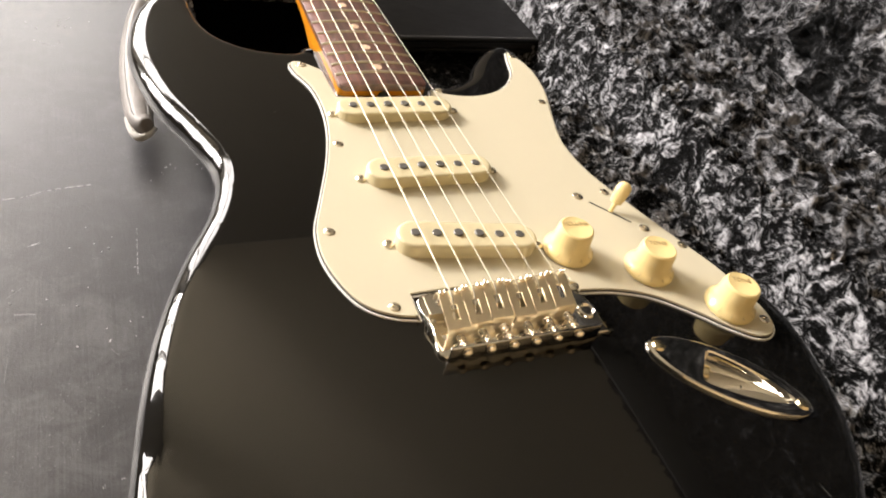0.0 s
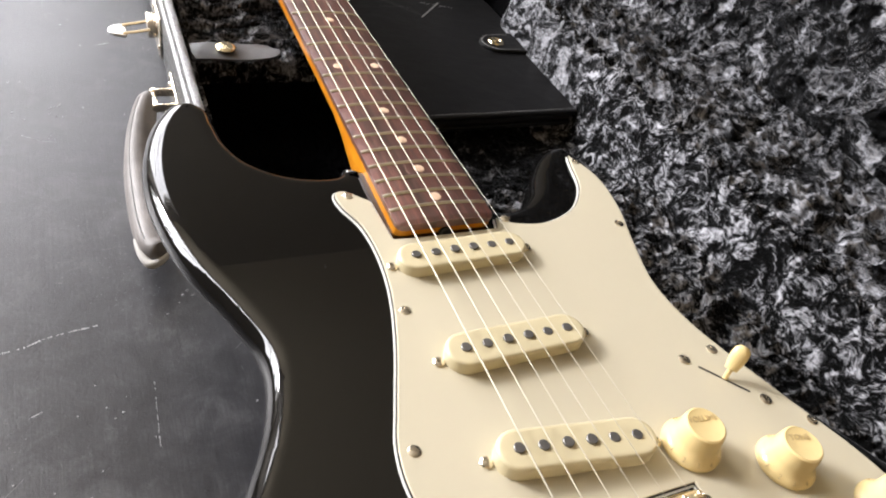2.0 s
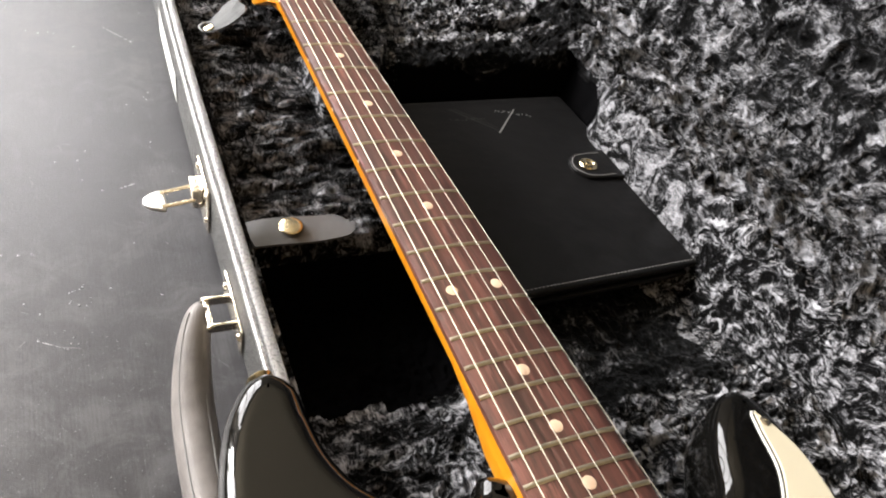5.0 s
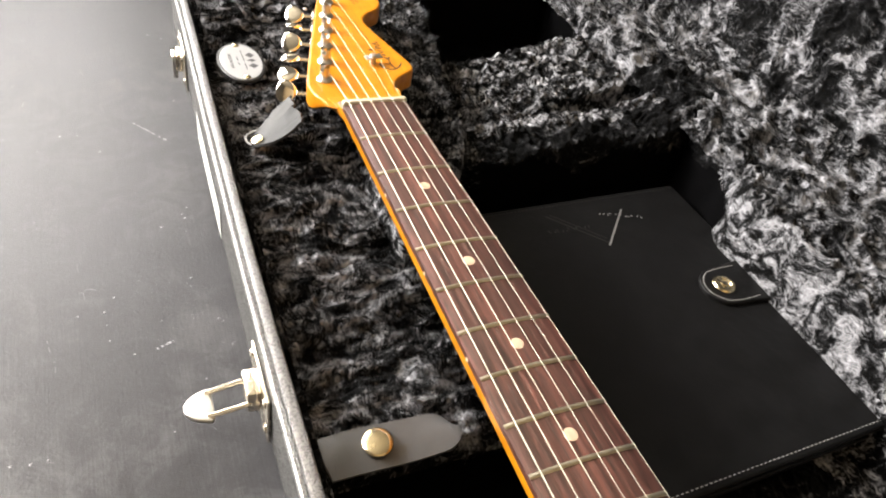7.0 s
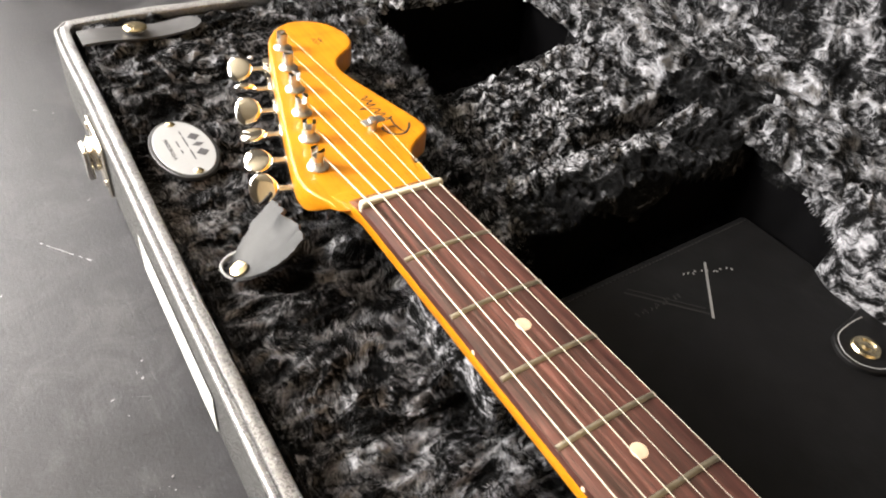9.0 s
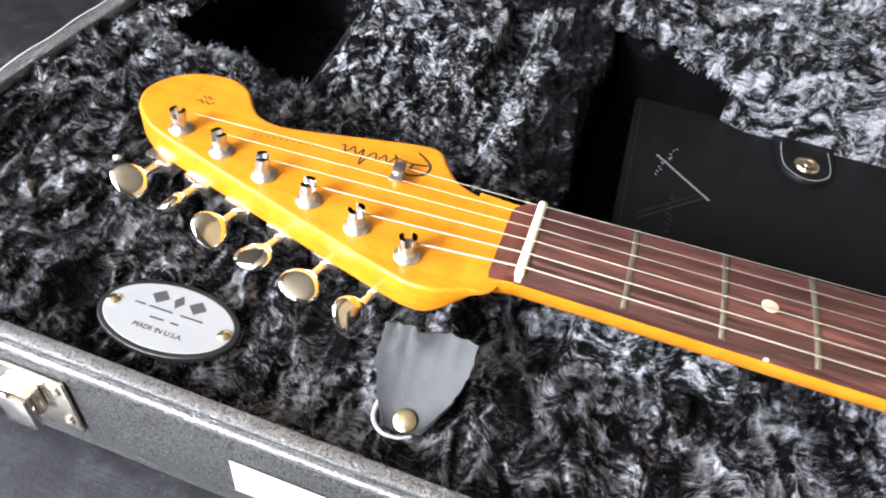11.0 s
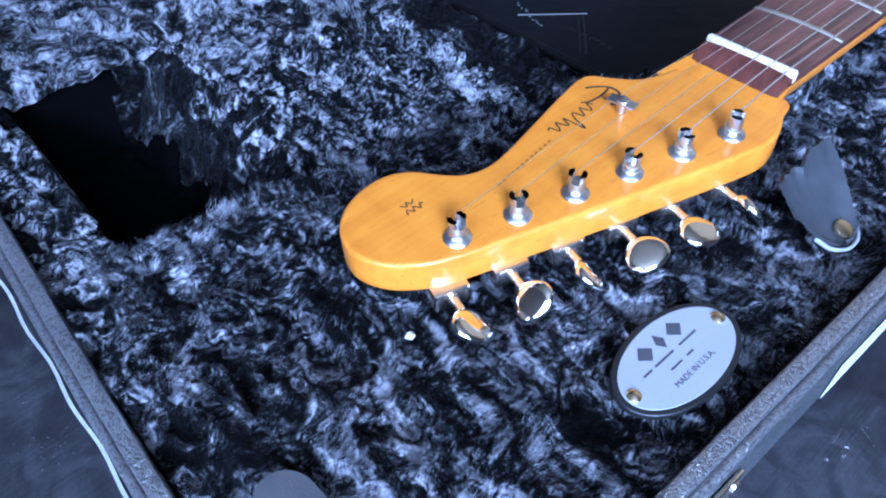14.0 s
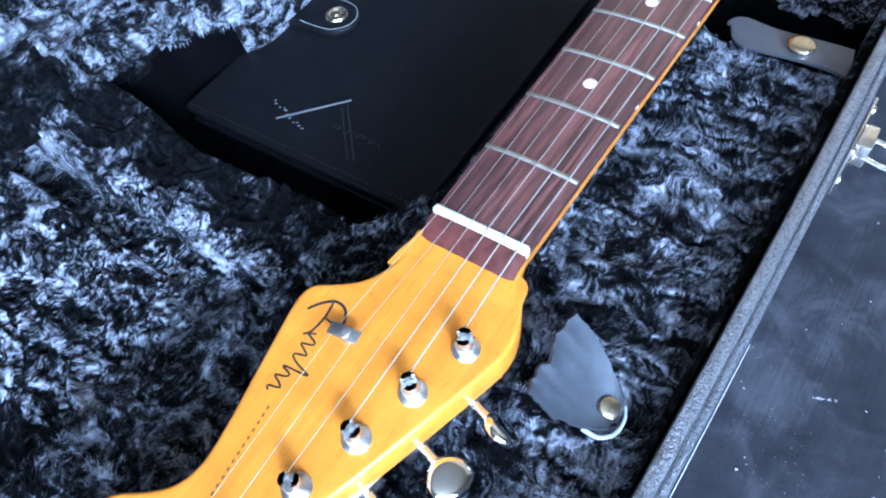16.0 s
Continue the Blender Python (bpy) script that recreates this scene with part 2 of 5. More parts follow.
COVER = plain("cream_plastic", (0.58, 0.51, 0.33), 0.3, vary=0.03, grain=120)
KNOB = plain("aged_cream_plastic", (0.72, 0.57, 0.28), 0.2, vary=0.05, grain=120)
CHROME = plain("worn_chrome", (0.84, 0.81, 0.75), 0.05, 1.0, vary=0.06, grain=500, relief=0.00001)
KEY_CHROME = plain("bright_nickel", (0.84, 0.82, 0.78), 0.10, 1.0, vary=0.06, grain=500, relief=0.00003)
NICKEL = plain("aged_nickel", (0.88, 0.81, 0.69), 0.26, 1.0, vary=0.12, grain=400, relief=0.0001)
SADDLE_STEEL = plain("warm_bent_steel", (0.95, 0.83, 0.62), 0.32, 1.0, vary=0.06, grain=500, relief=0.00006)
SATIN = plain("satin_nickel", (0.66, 0.65, 0.62), 0.36, 1.0, vary=0.08, grain=500, relief=0.00006)
BRASS = plain("dull_brass", (0.70, 0.60, 0.40), 0.26, 1.0, vary=0.12, grain=300)
FRET_WIRE = plain("fret_wire", (0.56, 0.52, 0.41), 0.42, 1.0, vary=0.15, grain=800)
STRING = plain("string_steel", (0.66, 0.63, 0.54), 0.46, 1.0, vary=0.06, grain=2500)
WOUND = plain("wound_string_nickel", (0.62, 0.58, 0.48), 0.58, 1.0, vary=0.1, grain=2500)
POLE = plain("dark_magnet_steel", (0.16, 0.155, 0.15), 0.42, 0.6, vary=0.2, grain=700)
TAIL_WOOD = plain("lacquered_dark_rosewood", (0.085, 0.024, 0.016), 0.35, vary=0.4, grain=400, coat=0.8, scale=120)
BONE = plain("bone_white", (0.64, 0.58, 0.44), 0.35, vary=0.05)
CLAY = plain("clay_dot", (0.68, 0.50, 0.36), 0.45, vary=0.06, grain=800)
DARK = plain("dark_slot", (0.01, 0.01, 0.01), 0.6)
BADGE_FACE = plain("brushed_silver_plate", (0.42, 0.43, 0.44), 0.35, 0.35, vary=0.05, grain=900)
BADGE_PRINT = plain("grey_print", (0.06, 0.06, 0.065), 0.4)
PRINT = plain("black_print", (0.02, 0.018, 0.015), 0.5)
FADED_PRINT = plain("faded_brown_print", (0.16, 0.07, 0.012), 0.5)
GOLD_PRINT = plain("pale_gold_print", (0.50, 0.38, 0.19), 0.4, 0.3)
FAINT_PRINT = plain("pressed_mark", (0.022, 0.022, 0.022), 0.4, 0.3)
SILVER_PRINT = plain("pressed_silver_print", (0.55, 0.55, 0.55), 0.35, 0.8)
EDGING = plain("pale_worn_edging", (0.34, 0.35, 0.35), 0.55, vary=0.25, grain=400)
SCUFF = plain("pale_scuff", (0.26, 0.26, 0.27), 0.7, vary=0.15)
PAPER = plain("white_paper_label", (0.56, 0.57, 0.55), 0.6, vary=0.03)
STITCH = plain("dull_thread", (0.18, 0.18, 0.18), 0.8)
THREAD = plain("grey_thread", (0.42, 0.41, 0.39), 0.8)
PLASTER = plain("warm_grey_wall", (0.15, 0.138, 0.118), 0.85, vary=0.08, grain=90, relief=0.0006, scale=2)
CEILING = plain("beige_ceiling", (0.33, 0.29, 0.215), 0.9, vary=0.05, grain=60, scale=2)
WARM_WALL = plain("warm_ochre_wall", (0.56, 0.42, 0.24), 0.8, vary=0.1, grain=60, relief=0.0006, scale=2)
# near-black that paints the shade inside the lining's wells and pockets
RECESS_SHADE = plain("recess_shade_black", (0.002, 0.002, 0.0022), 0.95, vary=0.3, grain=800)
RECESS_SHADE.node_tree.nodes["Principled BSDF"].inputs["Specular IOR Level"].default_value = 0.0
FLOORING = plain("brown_floor_boards", (0.16, 0.10, 0.06), 0.5, vary=0.25, grain=60, scale=4)
FRAME_PAINT = plain("white_window_paint", (0.78, 0.78, 0.76), 0.4, vary=0.04)

# ---------------------------------------------------------------- mesh helpers


def part(name, bm, material, parent=None, label="", smooth=True):
    """Link a bmesh as one mesh object under a thing or a part."""
    mesh = bpy.data.meshes.new(name)
    bm.normal_update()
    bm.to_mesh(mesh)
    bm.free()
    if smooth:
        mesh.polygons.foreach_set("use_smooth", [True] * len(mesh.polygons))
        mesh.set_sharp_from_angle(angle=radians(40))
    mesh.materials.append(material)
    ob = new(name, mesh)
    ob.parent = parent
    if label:
        ob["label"] = label
    return ob


def thing(name, label, category, group="", place=None, kind=""):
    ob = new(name)
    ob.empty_display_size = 0.02
    if place is not None:
        ob.matrix_world = place
    return tagged(ob, label, category, group, kind)


def curve_through(points, steps, closed=True):
    """Points along a smooth curve through the given ones."""
    pts, out = [Vector(p) for p in points], []
    n = len(pts)
    for i in range(n if closed else n - 1):
        if closed:
            a, b, c, d = pts[i - 1], pts[i], pts[(i + 1) % n], pts[(i + 2) % n]
        else:
            a, b, c, d = pts[max(i - 1, 0)], pts[i], pts[i + 1], pts[min(i + 2, n - 1)]
        for k in range(steps):
            t = k / steps
            out.append(0.5 * ((2 * b) + (c - a) * t + (2 * a - 5 * b + 4 * c - d) * t * t + (3 * b - a - 3 * c + d) * t ** 3))
    if not closed:
        out.append(pts[-1])
    return out


def inset(outline, d):
    """The outline (counter-clockwise) moved inwards by d."""
    n, out = len(outline), []
    for i in range(n):
        t = (outline[(i + 1) % n] - outline[i - 1])
        t = t.normalized() if t.length > 1e-9 else Vector((1, 0))
        out.append(outline[i] + Vector((-t.y, t.x)) * d)
    return out


def bridge_rings(bm, rings, close=True, caps=True):
    n = len(rings[0])
    for a, b in zip(rings, rings[1:]):
        for i in range(n if close else n - 1):
            j = (i + 1) % n
            try:
                bm.faces.new((a[i], a[j], b[j], b[i]))
            except ValueError:
                pass
    if caps:
        bm.faces.new(list(reversed(rings[0])))
        bm.faces.new(rings[-1])


def fill(bm, ring, up):
    """Close a flat outline with triangles."""
    for tri in geometry.tessellate_polygon([[v.co for v in ring]]):
        a, b, c = (ring[k] for k in tri)
        try:
            f = bm.faces.new((a, b, c))
        except ValueError:
            continue
        f.normal_update()
        if (f.normal.z > 0) != up:
            f.normal_flip()


def slab(outline, z0, z1, top=0.0, bottom=0.0, steps=5, flat=0.0012, whole=False):
    """A plate with that outline and rounded upper and lower edges."""
    bm = bmesh.new()
    prof = []
    if bottom:
        prof += [(bottom + flat, z0)] + [(bottom * (1 - math.sin(a)), z0 + bottom * (1 - math.cos(a)))
                                         for a in [k / steps * math.pi / 2 for k in range(steps + 1)]]
    else:
        prof += [(0, z0)]
    if top:
        prof += [(top * (1 - math.cos(a)), z1 - top * (1 - math.sin(a)))
                 for a in [k / steps * math.pi / 2 for k in range(steps + 1)]] + [(top + flat, z1)]
    else:
        prof += [(0, z1)]
    rings = [[bm.verts.new((p.x, p.y, z)) for p in inset(outline, d)] for d, z in prof]
    bridge_rings(bm, rings, caps=whole)
    if not whole:
        fill(bm, rings[0], False)
        fill(bm, rings[-1], True)
    return bm


def lathe(profile, segments=32, m=None):
    """A turned body from (radius, height) pairs."""
    bm = bmesh.new()
    rings = [[bm.verts.new((max(r, 1e-5) * math.cos(2 * math.pi * k / segments), max(r, 1e-5) * math.sin(2 * math.pi * k / segments), z))
              for k in range(segments)] for r, z in profile]
    bridge_rings(bm, rings)
    bmesh.ops.recalc_face_normals(bm, faces=bm.faces)
    if m is not None:
        bm.transform(m)
    return bm


def tube(points, radii, sides=10, caps=True, flat=1.0):
    """A round bar along points; radii: one or one for each point."""
    bm = bmesh.new()
    pts = [Vector(p) for p in points]
    if isinstance(radii, (int, float)):
        radii = [radii] * len(pts)
    rings, up = [], None
    for i, p in enumerate(pts):
        t = (pts[min(i + 1, len(pts) - 1)] - pts[max(i - 1, 0)]).normalized()
        if up is None:
            up = Vector((0, 0, 1)) if abs(t.z) < 0.9 else Vector((1, 0, 0))
        side = t.cross(up).normalized()
        up = side.cross(t).normalized()
        rings.append([bm.verts.new(p + radii[i] * (math.cos(2 * math.pi * k / sides) * side + flat * math.sin(2 * math.pi * k / sides) * up))
                      for k in range(sides)])
    bridge_rings(bm, rings, caps=caps)
    bmesh.ops.recalc_face_normals(bm, faces=bm.faces)
    return bm


def box(x0, x1, y0, y1, z0, z1, bevel=0.0, segments=2):
    bm = bmesh.new()
    bmesh.ops.create_cube(bm, size=1)
    for v in bm.verts:
        v.co = Vector((x0 + (v.co.x + 0.5) * (x1 - x0), y0 + (v.co.y + 0.5) * (y1 - y0), z0 + (v.co.z + 0.5) * (z1 - z0)))
    if bevel:
        bmesh.ops.bevel(bm, geom=list(bm.edges), offset=bevel, segments=segments, profile=0.5, affect="EDGES")
    return bm


def joined(*meshes):
    bm = meshes[0]
    for other in meshes[1:]:
        tmp = bpy.data.meshes.new("tmp")
        other.to_mesh(tmp)
        other.free()
        bm.from_mesh(tmp)
        bpy.data.meshes.remove(tmp)
    return bm


def moved(bm, m):
    bm.transform(m)
    return bm


def sheet(points, thick, steps=6):
    """A grid of rows of 3D points as a leather-like sheet with thickness."""
    bm = bmesh.new()
    rows = [[bm.verts.new(p) for p in row] for row in points]
    for a, b in zip(rows, rows[1:]):
        for i in range(len(a) - 1):
            bm.faces.new((a[i], a[i + 1], b[i + 1], b[i]))
    bmesh.ops.recalc_face_normals(bm, faces=bm.faces)
    bmesh.ops.solidify(bm, geom=list(bm.faces), thickness=thick)
    bmesh.ops.recalc_face_normals(bm, faces=bm.faces)
    return bm


def lettering(text, size, m, depth=0.0001, align="CENTER"):
    """Raised letters in the built-in font as a bmesh."""
    data = bpy.data.curves.new("letters", "FONT")
    data.body, data.size, data.extrude, data.align_x, data.align_y = text, size, depth, align, "CENTER"
    ob = bpy.data.objects.new("letters", data)
    mesh = bpy.data.meshes.new_from_object(ob)
    bm = bmesh.new()
    bm.from_mesh(mesh)
    bpy.data.objects.remove(ob)
    bpy.data.curves.remove(data)
    bpy.data.meshes.remove(mesh)
    bm.transform(m)
    return bm


def smoothstep(a, b, x):
    t = np.clip((x - a) / (b - a), 0, 1)
    return t * t * (3 - 2 * t)


# ---------------------------------------------------------------- room


def wall_with_opening(name, axis, at, thick, u0, u1, z0, z1, hole, material=PLASTER, label="plain warm grey plaster wall of the room"):
    """A wall across x or y, with one opening (u from, u to, z from, z to) through it."""
    bm = None
    a, b, c, d = hole if hole else (u0, u0, z0, z0)
    pieces = [(u0, u1, z0, c), (u0, u1, d, z1), (u0, a, c, d), (b, u1, c, d)] if hole else [(u0, u1, z0, z1)]
    for p, q, r, s in pieces:
        if q - p < 1e-4 or s - r < 1e-4:
            continue
        one = box(at, at + thick, p, q, r, s) if axis == "x" else box(p, q, at, at + thick, r, s)
        bm = one if bm is None else joined(bm, one)
    return tagged(part(name, bm, material, smooth=False), label, "wall", kind="structure")


X0, X1, Y0, Y1, Z0, Z1 = -1.7, 2.6, -1.5, 2.40, -0.74, 2.32
tagged(part("floor", box(X0 - 0.3, X1 + 0.3, Y0 - 0.3, Y1 + 0.3, Z0 - 0.1, Z0), FLOORING, smooth=False), "brown floor under the table", "floor", kind="structure")
tagged(part("ceiling", box(X0 - 0.3, X1 + 0.3, Y0 - 0.3, Y1 + 0.3, Z1, Z1 + 0.1), CEILING, smooth=False), "plain beige ceiling", "ceiling", kind="structure")
wall_with_opening("wall_west", "x", X0 - 0.2, 0.2, Y0, Y1, Z0, Z1, (0.96, 2.29, 0.46, 2.14))
wall_with_opening("wall_north", "y", Y1, 0.2, X0 - 0.2, X1 + 0.2, Z0, Z1, (-1.4, -0.05, 0.42, 2.08))
wall_with_opening("wall_east", "x", X1, 0.2, Y0, Y1, Z0, Z1, None)
wall_with_opening("wall_south", "y", Y0 - 0.2, 0.2, X0 - 0.2, X1 + 0.2, Z0, Z1, None, WARM_WALL, "plain warm ochre wall of the room")


def window(name, axis, at, u0, u1, z0, z1):
    w = thing(name, "white-painted window that lets the daylight in", "window", kind="structure")
    thirds = [u0 + (u1 - u0) * f for f in (1 / 3, 2 / 3)]
    half = z0 + (z1 - z0) * 0.62
    for p, q, r, s in ((u0, u1, z0, z0 + 0.05), (u0, u1, z1 - 0.05, z1), (u0, u0 + 0.05, z0 + 0.05, z1 - 0.05),
                       (u1 - 0.05, u1, z0 + 0.05, z1 - 0.05), *[(q - 0.025, q + 0.025, z0 + 0.05, z1 - 0.05) for q in thirds]):
        part("window_frame", box(at, at + 0.06, p, q, r, s, 0.004) if axis == "x" else box(p, q, at, at + 0.06, r, s, 0.004), FRAME_PAINT, w)
    for p, q in zip((u0 + 0.05, thirds[0] + 0.025, thirds[1] + 0.025), (thirds[0] - 0.025, thirds[1] - 0.025, u1 - 0.05)):
        part("glazing_bar", box(at + 0.01, at + 0.05, p, q, half - 0.015, half + 0.015, 0.003) if axis == "x" else box(p, q, at + 0.01, at + 0.05, half - 0.015, half + 0.015, 0.003), FRAME_PAINT, w)
    return w


window("window_1", "x", X0 - 0.14, 0.96, 2.29, 0.46, 2.14)
window("window_2", "y", Y1 + 0.08, -1.4, -0.05, 0.42, 2.08)

# ---------------------------------------------------------------- table
table = thing("table", "black table with a scuffed semi-gloss top, scratches and crumbs", "table")
part("tabletop", box(-1.05, 0.75, -0.85, 1.65, -0.03, 0.0, 0.004), TABLE, table)
for lx in (-1.0, 0.70):
    for ly in (-0.8, 1.60):
        part("leg", box(lx - 0.03, lx + 0.03, ly - 0.03, ly + 0.03, Z0, -0.03, 0.004), TABLE, table)

def table_scratch(points, wide, seed):
    """A pale broken scratch on the table top, in short uneven dashes."""
    line, rng, bm = curve_through([(x, y, 0.0) for x, y in points], 14, False), random.Random(seed), None
    for a, b in zip(line, line[1:]):
        if rng.random() < 0.3:
            continue
        d, w = b - a, wide * rng.uniform(0.4, 1.3)
        one = moved(box(0, d.length * rng.uniform(0.7, 1.1), -w, w, -0.0002, 0.00012), pose(a.x, a.y, 0, 0, 0, math.degrees(math.atan2(d.y, d.x)) + rng.uniform(-7, 7)))
        bm = one if bm is None else joined(bm, one)
    part("scratch", bm, SCUFF, table, "pale broken scratch", smooth=False)


for k, (points, wide) in enumerate((([(-0.219, 0.239), (-0.206, 0.241), (-0.193, 0.246), (-0.167, 0.250)], 0.0005), ([(-0.143, 0.203), (-0.144, 0.184), (-0.145, 0.160)], 0.0002),
                                    ([(-0.204, 0.193), (-0.197, 0.196)], 0.0003), ([(-0.118, 0.800), (-0.142, 0.830)], 0.0005), ([(-0.138, 0.586), (-0.148, 0.582)], 0.0006), ([(-0.206, 0.446), (-0.190, 0.436)], 0.0003))):
    table_scratch(points, wide, 20 + k)

# crumbs lying on the table
crumb_rng = random.Random(12)
for cx, cy, spread, count in ((-0.178, 0.482, 0.006, 9), (-0.197, 0.480, 0.010, 6), (-0.186, 0.442, 0.004, 3), (-0.160, 0.605, 0.010, 5), (-0.121, 0.632, 0.005, 3), (-0.178, 0.205, 0.018, 8), (-0.200, 0.150, 0.020, 6), (-0.140, 0.530, 0.010, 3)):
    for k in range(count):
        bm = bmesh.new()
        size = crumb_rng.uniform(0.0003, 0.0008)
        bmesh.ops.create_icosphere(bm, subdivisions=1, radius=size)
        for v in bm.verts:
            v.co *= crumb_rng.uniform(0.6, 1.3)
            v.co.z *= 0.6
        low = min(v.co.z for v in bm.verts)
        tagged(part("crumb", moved(bm, pose(crumb_rng.gauss(cx, spread), crumb_rng.gauss(cy, spread), -low)), SCUFF), "tiny pale crumb on the black table", "crumb", "crumbs on the table")

# ---------------------------------------------------------------- case
RIM = 0.090


CASE = curve_through([(-0.1040, 0.30), (-0.1035, 0.42), (-0.1025, 0.56), (-0.1000, 0.70), (-0.0970, 0.82), (-0.0955, 0.905), (-0.0910, 0.926), (-0.0720, 0.9345), (0.02, 0.936), (0.14, 0.9340),
                      (0.270, 0.931), (0.290, 0.918), (0.2955, 0.86), (0.295, 0.62), (0.295, 0.30), (0.295, 0.0), (0.288, -0.19), (0.255, -0.232), (0.12, -0.240), (-0.02, -0.240),
                      (-0.10, -0.225), (-0.128, -0.17), (-0.128, -0.06), (-0.108, 0.03), (-0.084, 0.12), (-0.086, 0.19), (-0.100, 0.25)], 10)
CASE = [Vector(p) for p in reversed(CASE)]


def case_shell(outline, z0, z1, thick, tuck):
    """The lower half of a case: outer wall, tucked in at the foot, rounded rim and inner wall."""
    bm = bmesh.new()
    prof = [(tuck, z0), (tuck * 0.55, z0 + 0.012), (tuck * 0.2, z0 + 0.028), (0.0, z0 + 0.048), (0.0, z1 - 0.0062), (0.0004, z1 - 0.0040), (0.0012, z1 - 0.0030),
            (thick, z1 - 0.0030), (thick, z0 + 0.01)]
    rings = [[bm.verts.new((p.x, p.y, z)) for p in inset(outline, d)] for d, z in prof]
    bridge_rings(bm, rings, caps=False)
    bm.faces.new(list(reversed(rings[0])))
    bm.faces.new(rings[-1])
    bmesh.ops.recalc_face_normals(bm, faces=bm.faces)
    return bm


def welt(outline, profile):
    """A closed profile of (inset, height) pairs swept once round an outline."""
    bm = bmesh.new()
    rings = [[bm.verts.new((p.x, p.y, z)) for p in inset(outline, d)] for d, z in profile]
    bridge_rings(bm, rings + rings[:1], caps=False)
    bmesh.ops.recalc_face_normals(bm, faces=bm.faces)
    return bm


case = thing("guitar_case", "open black guitar case with grained vinyl and crushed plush lining", "guitar case")
part("shell", case_shell(CASE, 0.0, RIM, 0.0095, 0.025), TOLEX, case)
part("outer_welt", welt(CASE, [(0.0018 + 0.0018 * math.cos(a), RIM - 0.0027 + 0.0019 * math.sin(a)) for a in [2 * math.pi * k / 10 for k in range(10)]]), WELT, case, "thin vinyl welt round the rim")
part("rim", welt(CASE, [(0.0035, RIM - 0.0034), (0.0036, RIM - 0.0013), (0.0042, RIM - 0.0003), (0.0054, RIM), (0.0080, RIM), (0.0092, RIM - 0.0005), (0.0098, RIM - 0.0020), (0.0098, RIM - 0.0050)]), WELT, case, "grained vinyl rim with a worn shine")

rows = [[(x, 0.9373 - 0.0025 * max(0, (x - 0.14) / 0.13) ** 1.5 + 0.0006 * math.sin(x * 900), z) for z in (0.0835, 0.0862, 0.0885)] for x in [-0.05 + 0.006 * k for k in range(52)]]
part("edge_strip", sheet(rows, 0.0012), EDGING, case, "pale worn edging strip on the end wall")

# plush lining: one padded field with its platform, pockets and ledges
def lining_height(x, y):
    low = 0.016
    h = np.full(x.shape, low)
    # platform beside and under the neck, rising towards the head
    right = 0.055 + 0.035 * smoothstep(0.60, 0.68, y) + 0.024 * smoothstep(0.70, 0.80, y) + 0.008 * smoothstep(0.80, 0.86, y)
    plat = smoothstep(0.424, 0.444, y) * (1 - smoothstep(right - 0.008, right + 0.006, x))
    h = np.maximum(h, low + np.interp(y, [0.42, 0.46, 0.55, 0.67, 0.77, 0.85], [0.047, 0.050, 0.054, 0.058, 0.061, 0.069]) * plat)
    # bar behind the folder, a groove, and the slope behind it down into the pocket
    front = 0.637 + 0.004 * np.sin(x * 45)
    bar = smoothstep(front - 0.003, front + 0.011, y) * (1 - smoothstep(0.692, 0.704, y))
    h = np.maximum(h, low + (0.050 + 0.004 * np.sin(x * 40 + 1) + 0.022 * smoothstep(0.19, 0.275, x)) * bar)
    rear = smoothstep(0.706, 0.716, y) * (1 - smoothstep(0.796 + 0.03 * np.clip(x - 0.12, 0, 0.2), 0.850 + 0.03 * np.clip(x - 0.12, 0, 0.2), y))
    h = np.maximum(h, low + (0.047 + 0.006 * np.sin(x * 30 + 1) + 0.012 * smoothstep(0.2, 0.27, x)) * rear)
    h = np.maximum(h, low + 0.040 * smoothstep(0.635, 0.65, y) * (1 - smoothstep(0.715, 0.73, y)) * smoothstep(0.09, 0.1, x))
    # ledge at the end wall
    deep = 0.006 * smoothstep(0.10, 0.115, x)
    h = np.maximum(h, low + 0.066 * smoothstep(0.876 + deep * 0.5, 0.894 + deep * 0.4, y))
    # box floor under the folder
    h = np.maximum(h, low + 0.008 * smoothstep(0.39, 0.40, y) * smoothstep(0.05, 0.06, x))
    # body well
    h = np.maximum(h, low + 0.024 * (1 - smoothstep(0.26, 0.36, y)))
    # rest under the neck
    h = np.maximum(h, low + 0.0775 * np.exp(-((x / 0.014) ** 4)) * smoothstep(0.545, 0.56, y) * (1 - smoothstep(0.62, 0.635, y)))
    # padded rolls along the walls
    inner = 0.226 + 0.030 * smoothstep(0.54, 0.60, y)
    pocket = smoothstep(0.80, 0.83, y) * (1 - smoothstep(0.882, 0.896, y))
    inner = inner + (0.266 - inner) * pocket
    h = np.maximum(h, low + 0.072 * smoothstep(inner, inner + 0.026 - 0.010 * pocket, x))
    edge = np.interp(y, [0.2, 0.56, 0.84, 0.92], [-0.0890, -0.0885, -0.0830, -0.0800])
    h = np.maximum(h, low + 0.062 * (1 - smoothstep(edge, edge + 0.006, x)) * smoothstep(0.26, 0.3, y))
    return h


LATTICE = np.random.default_rng(5).random((48, 48, 48))


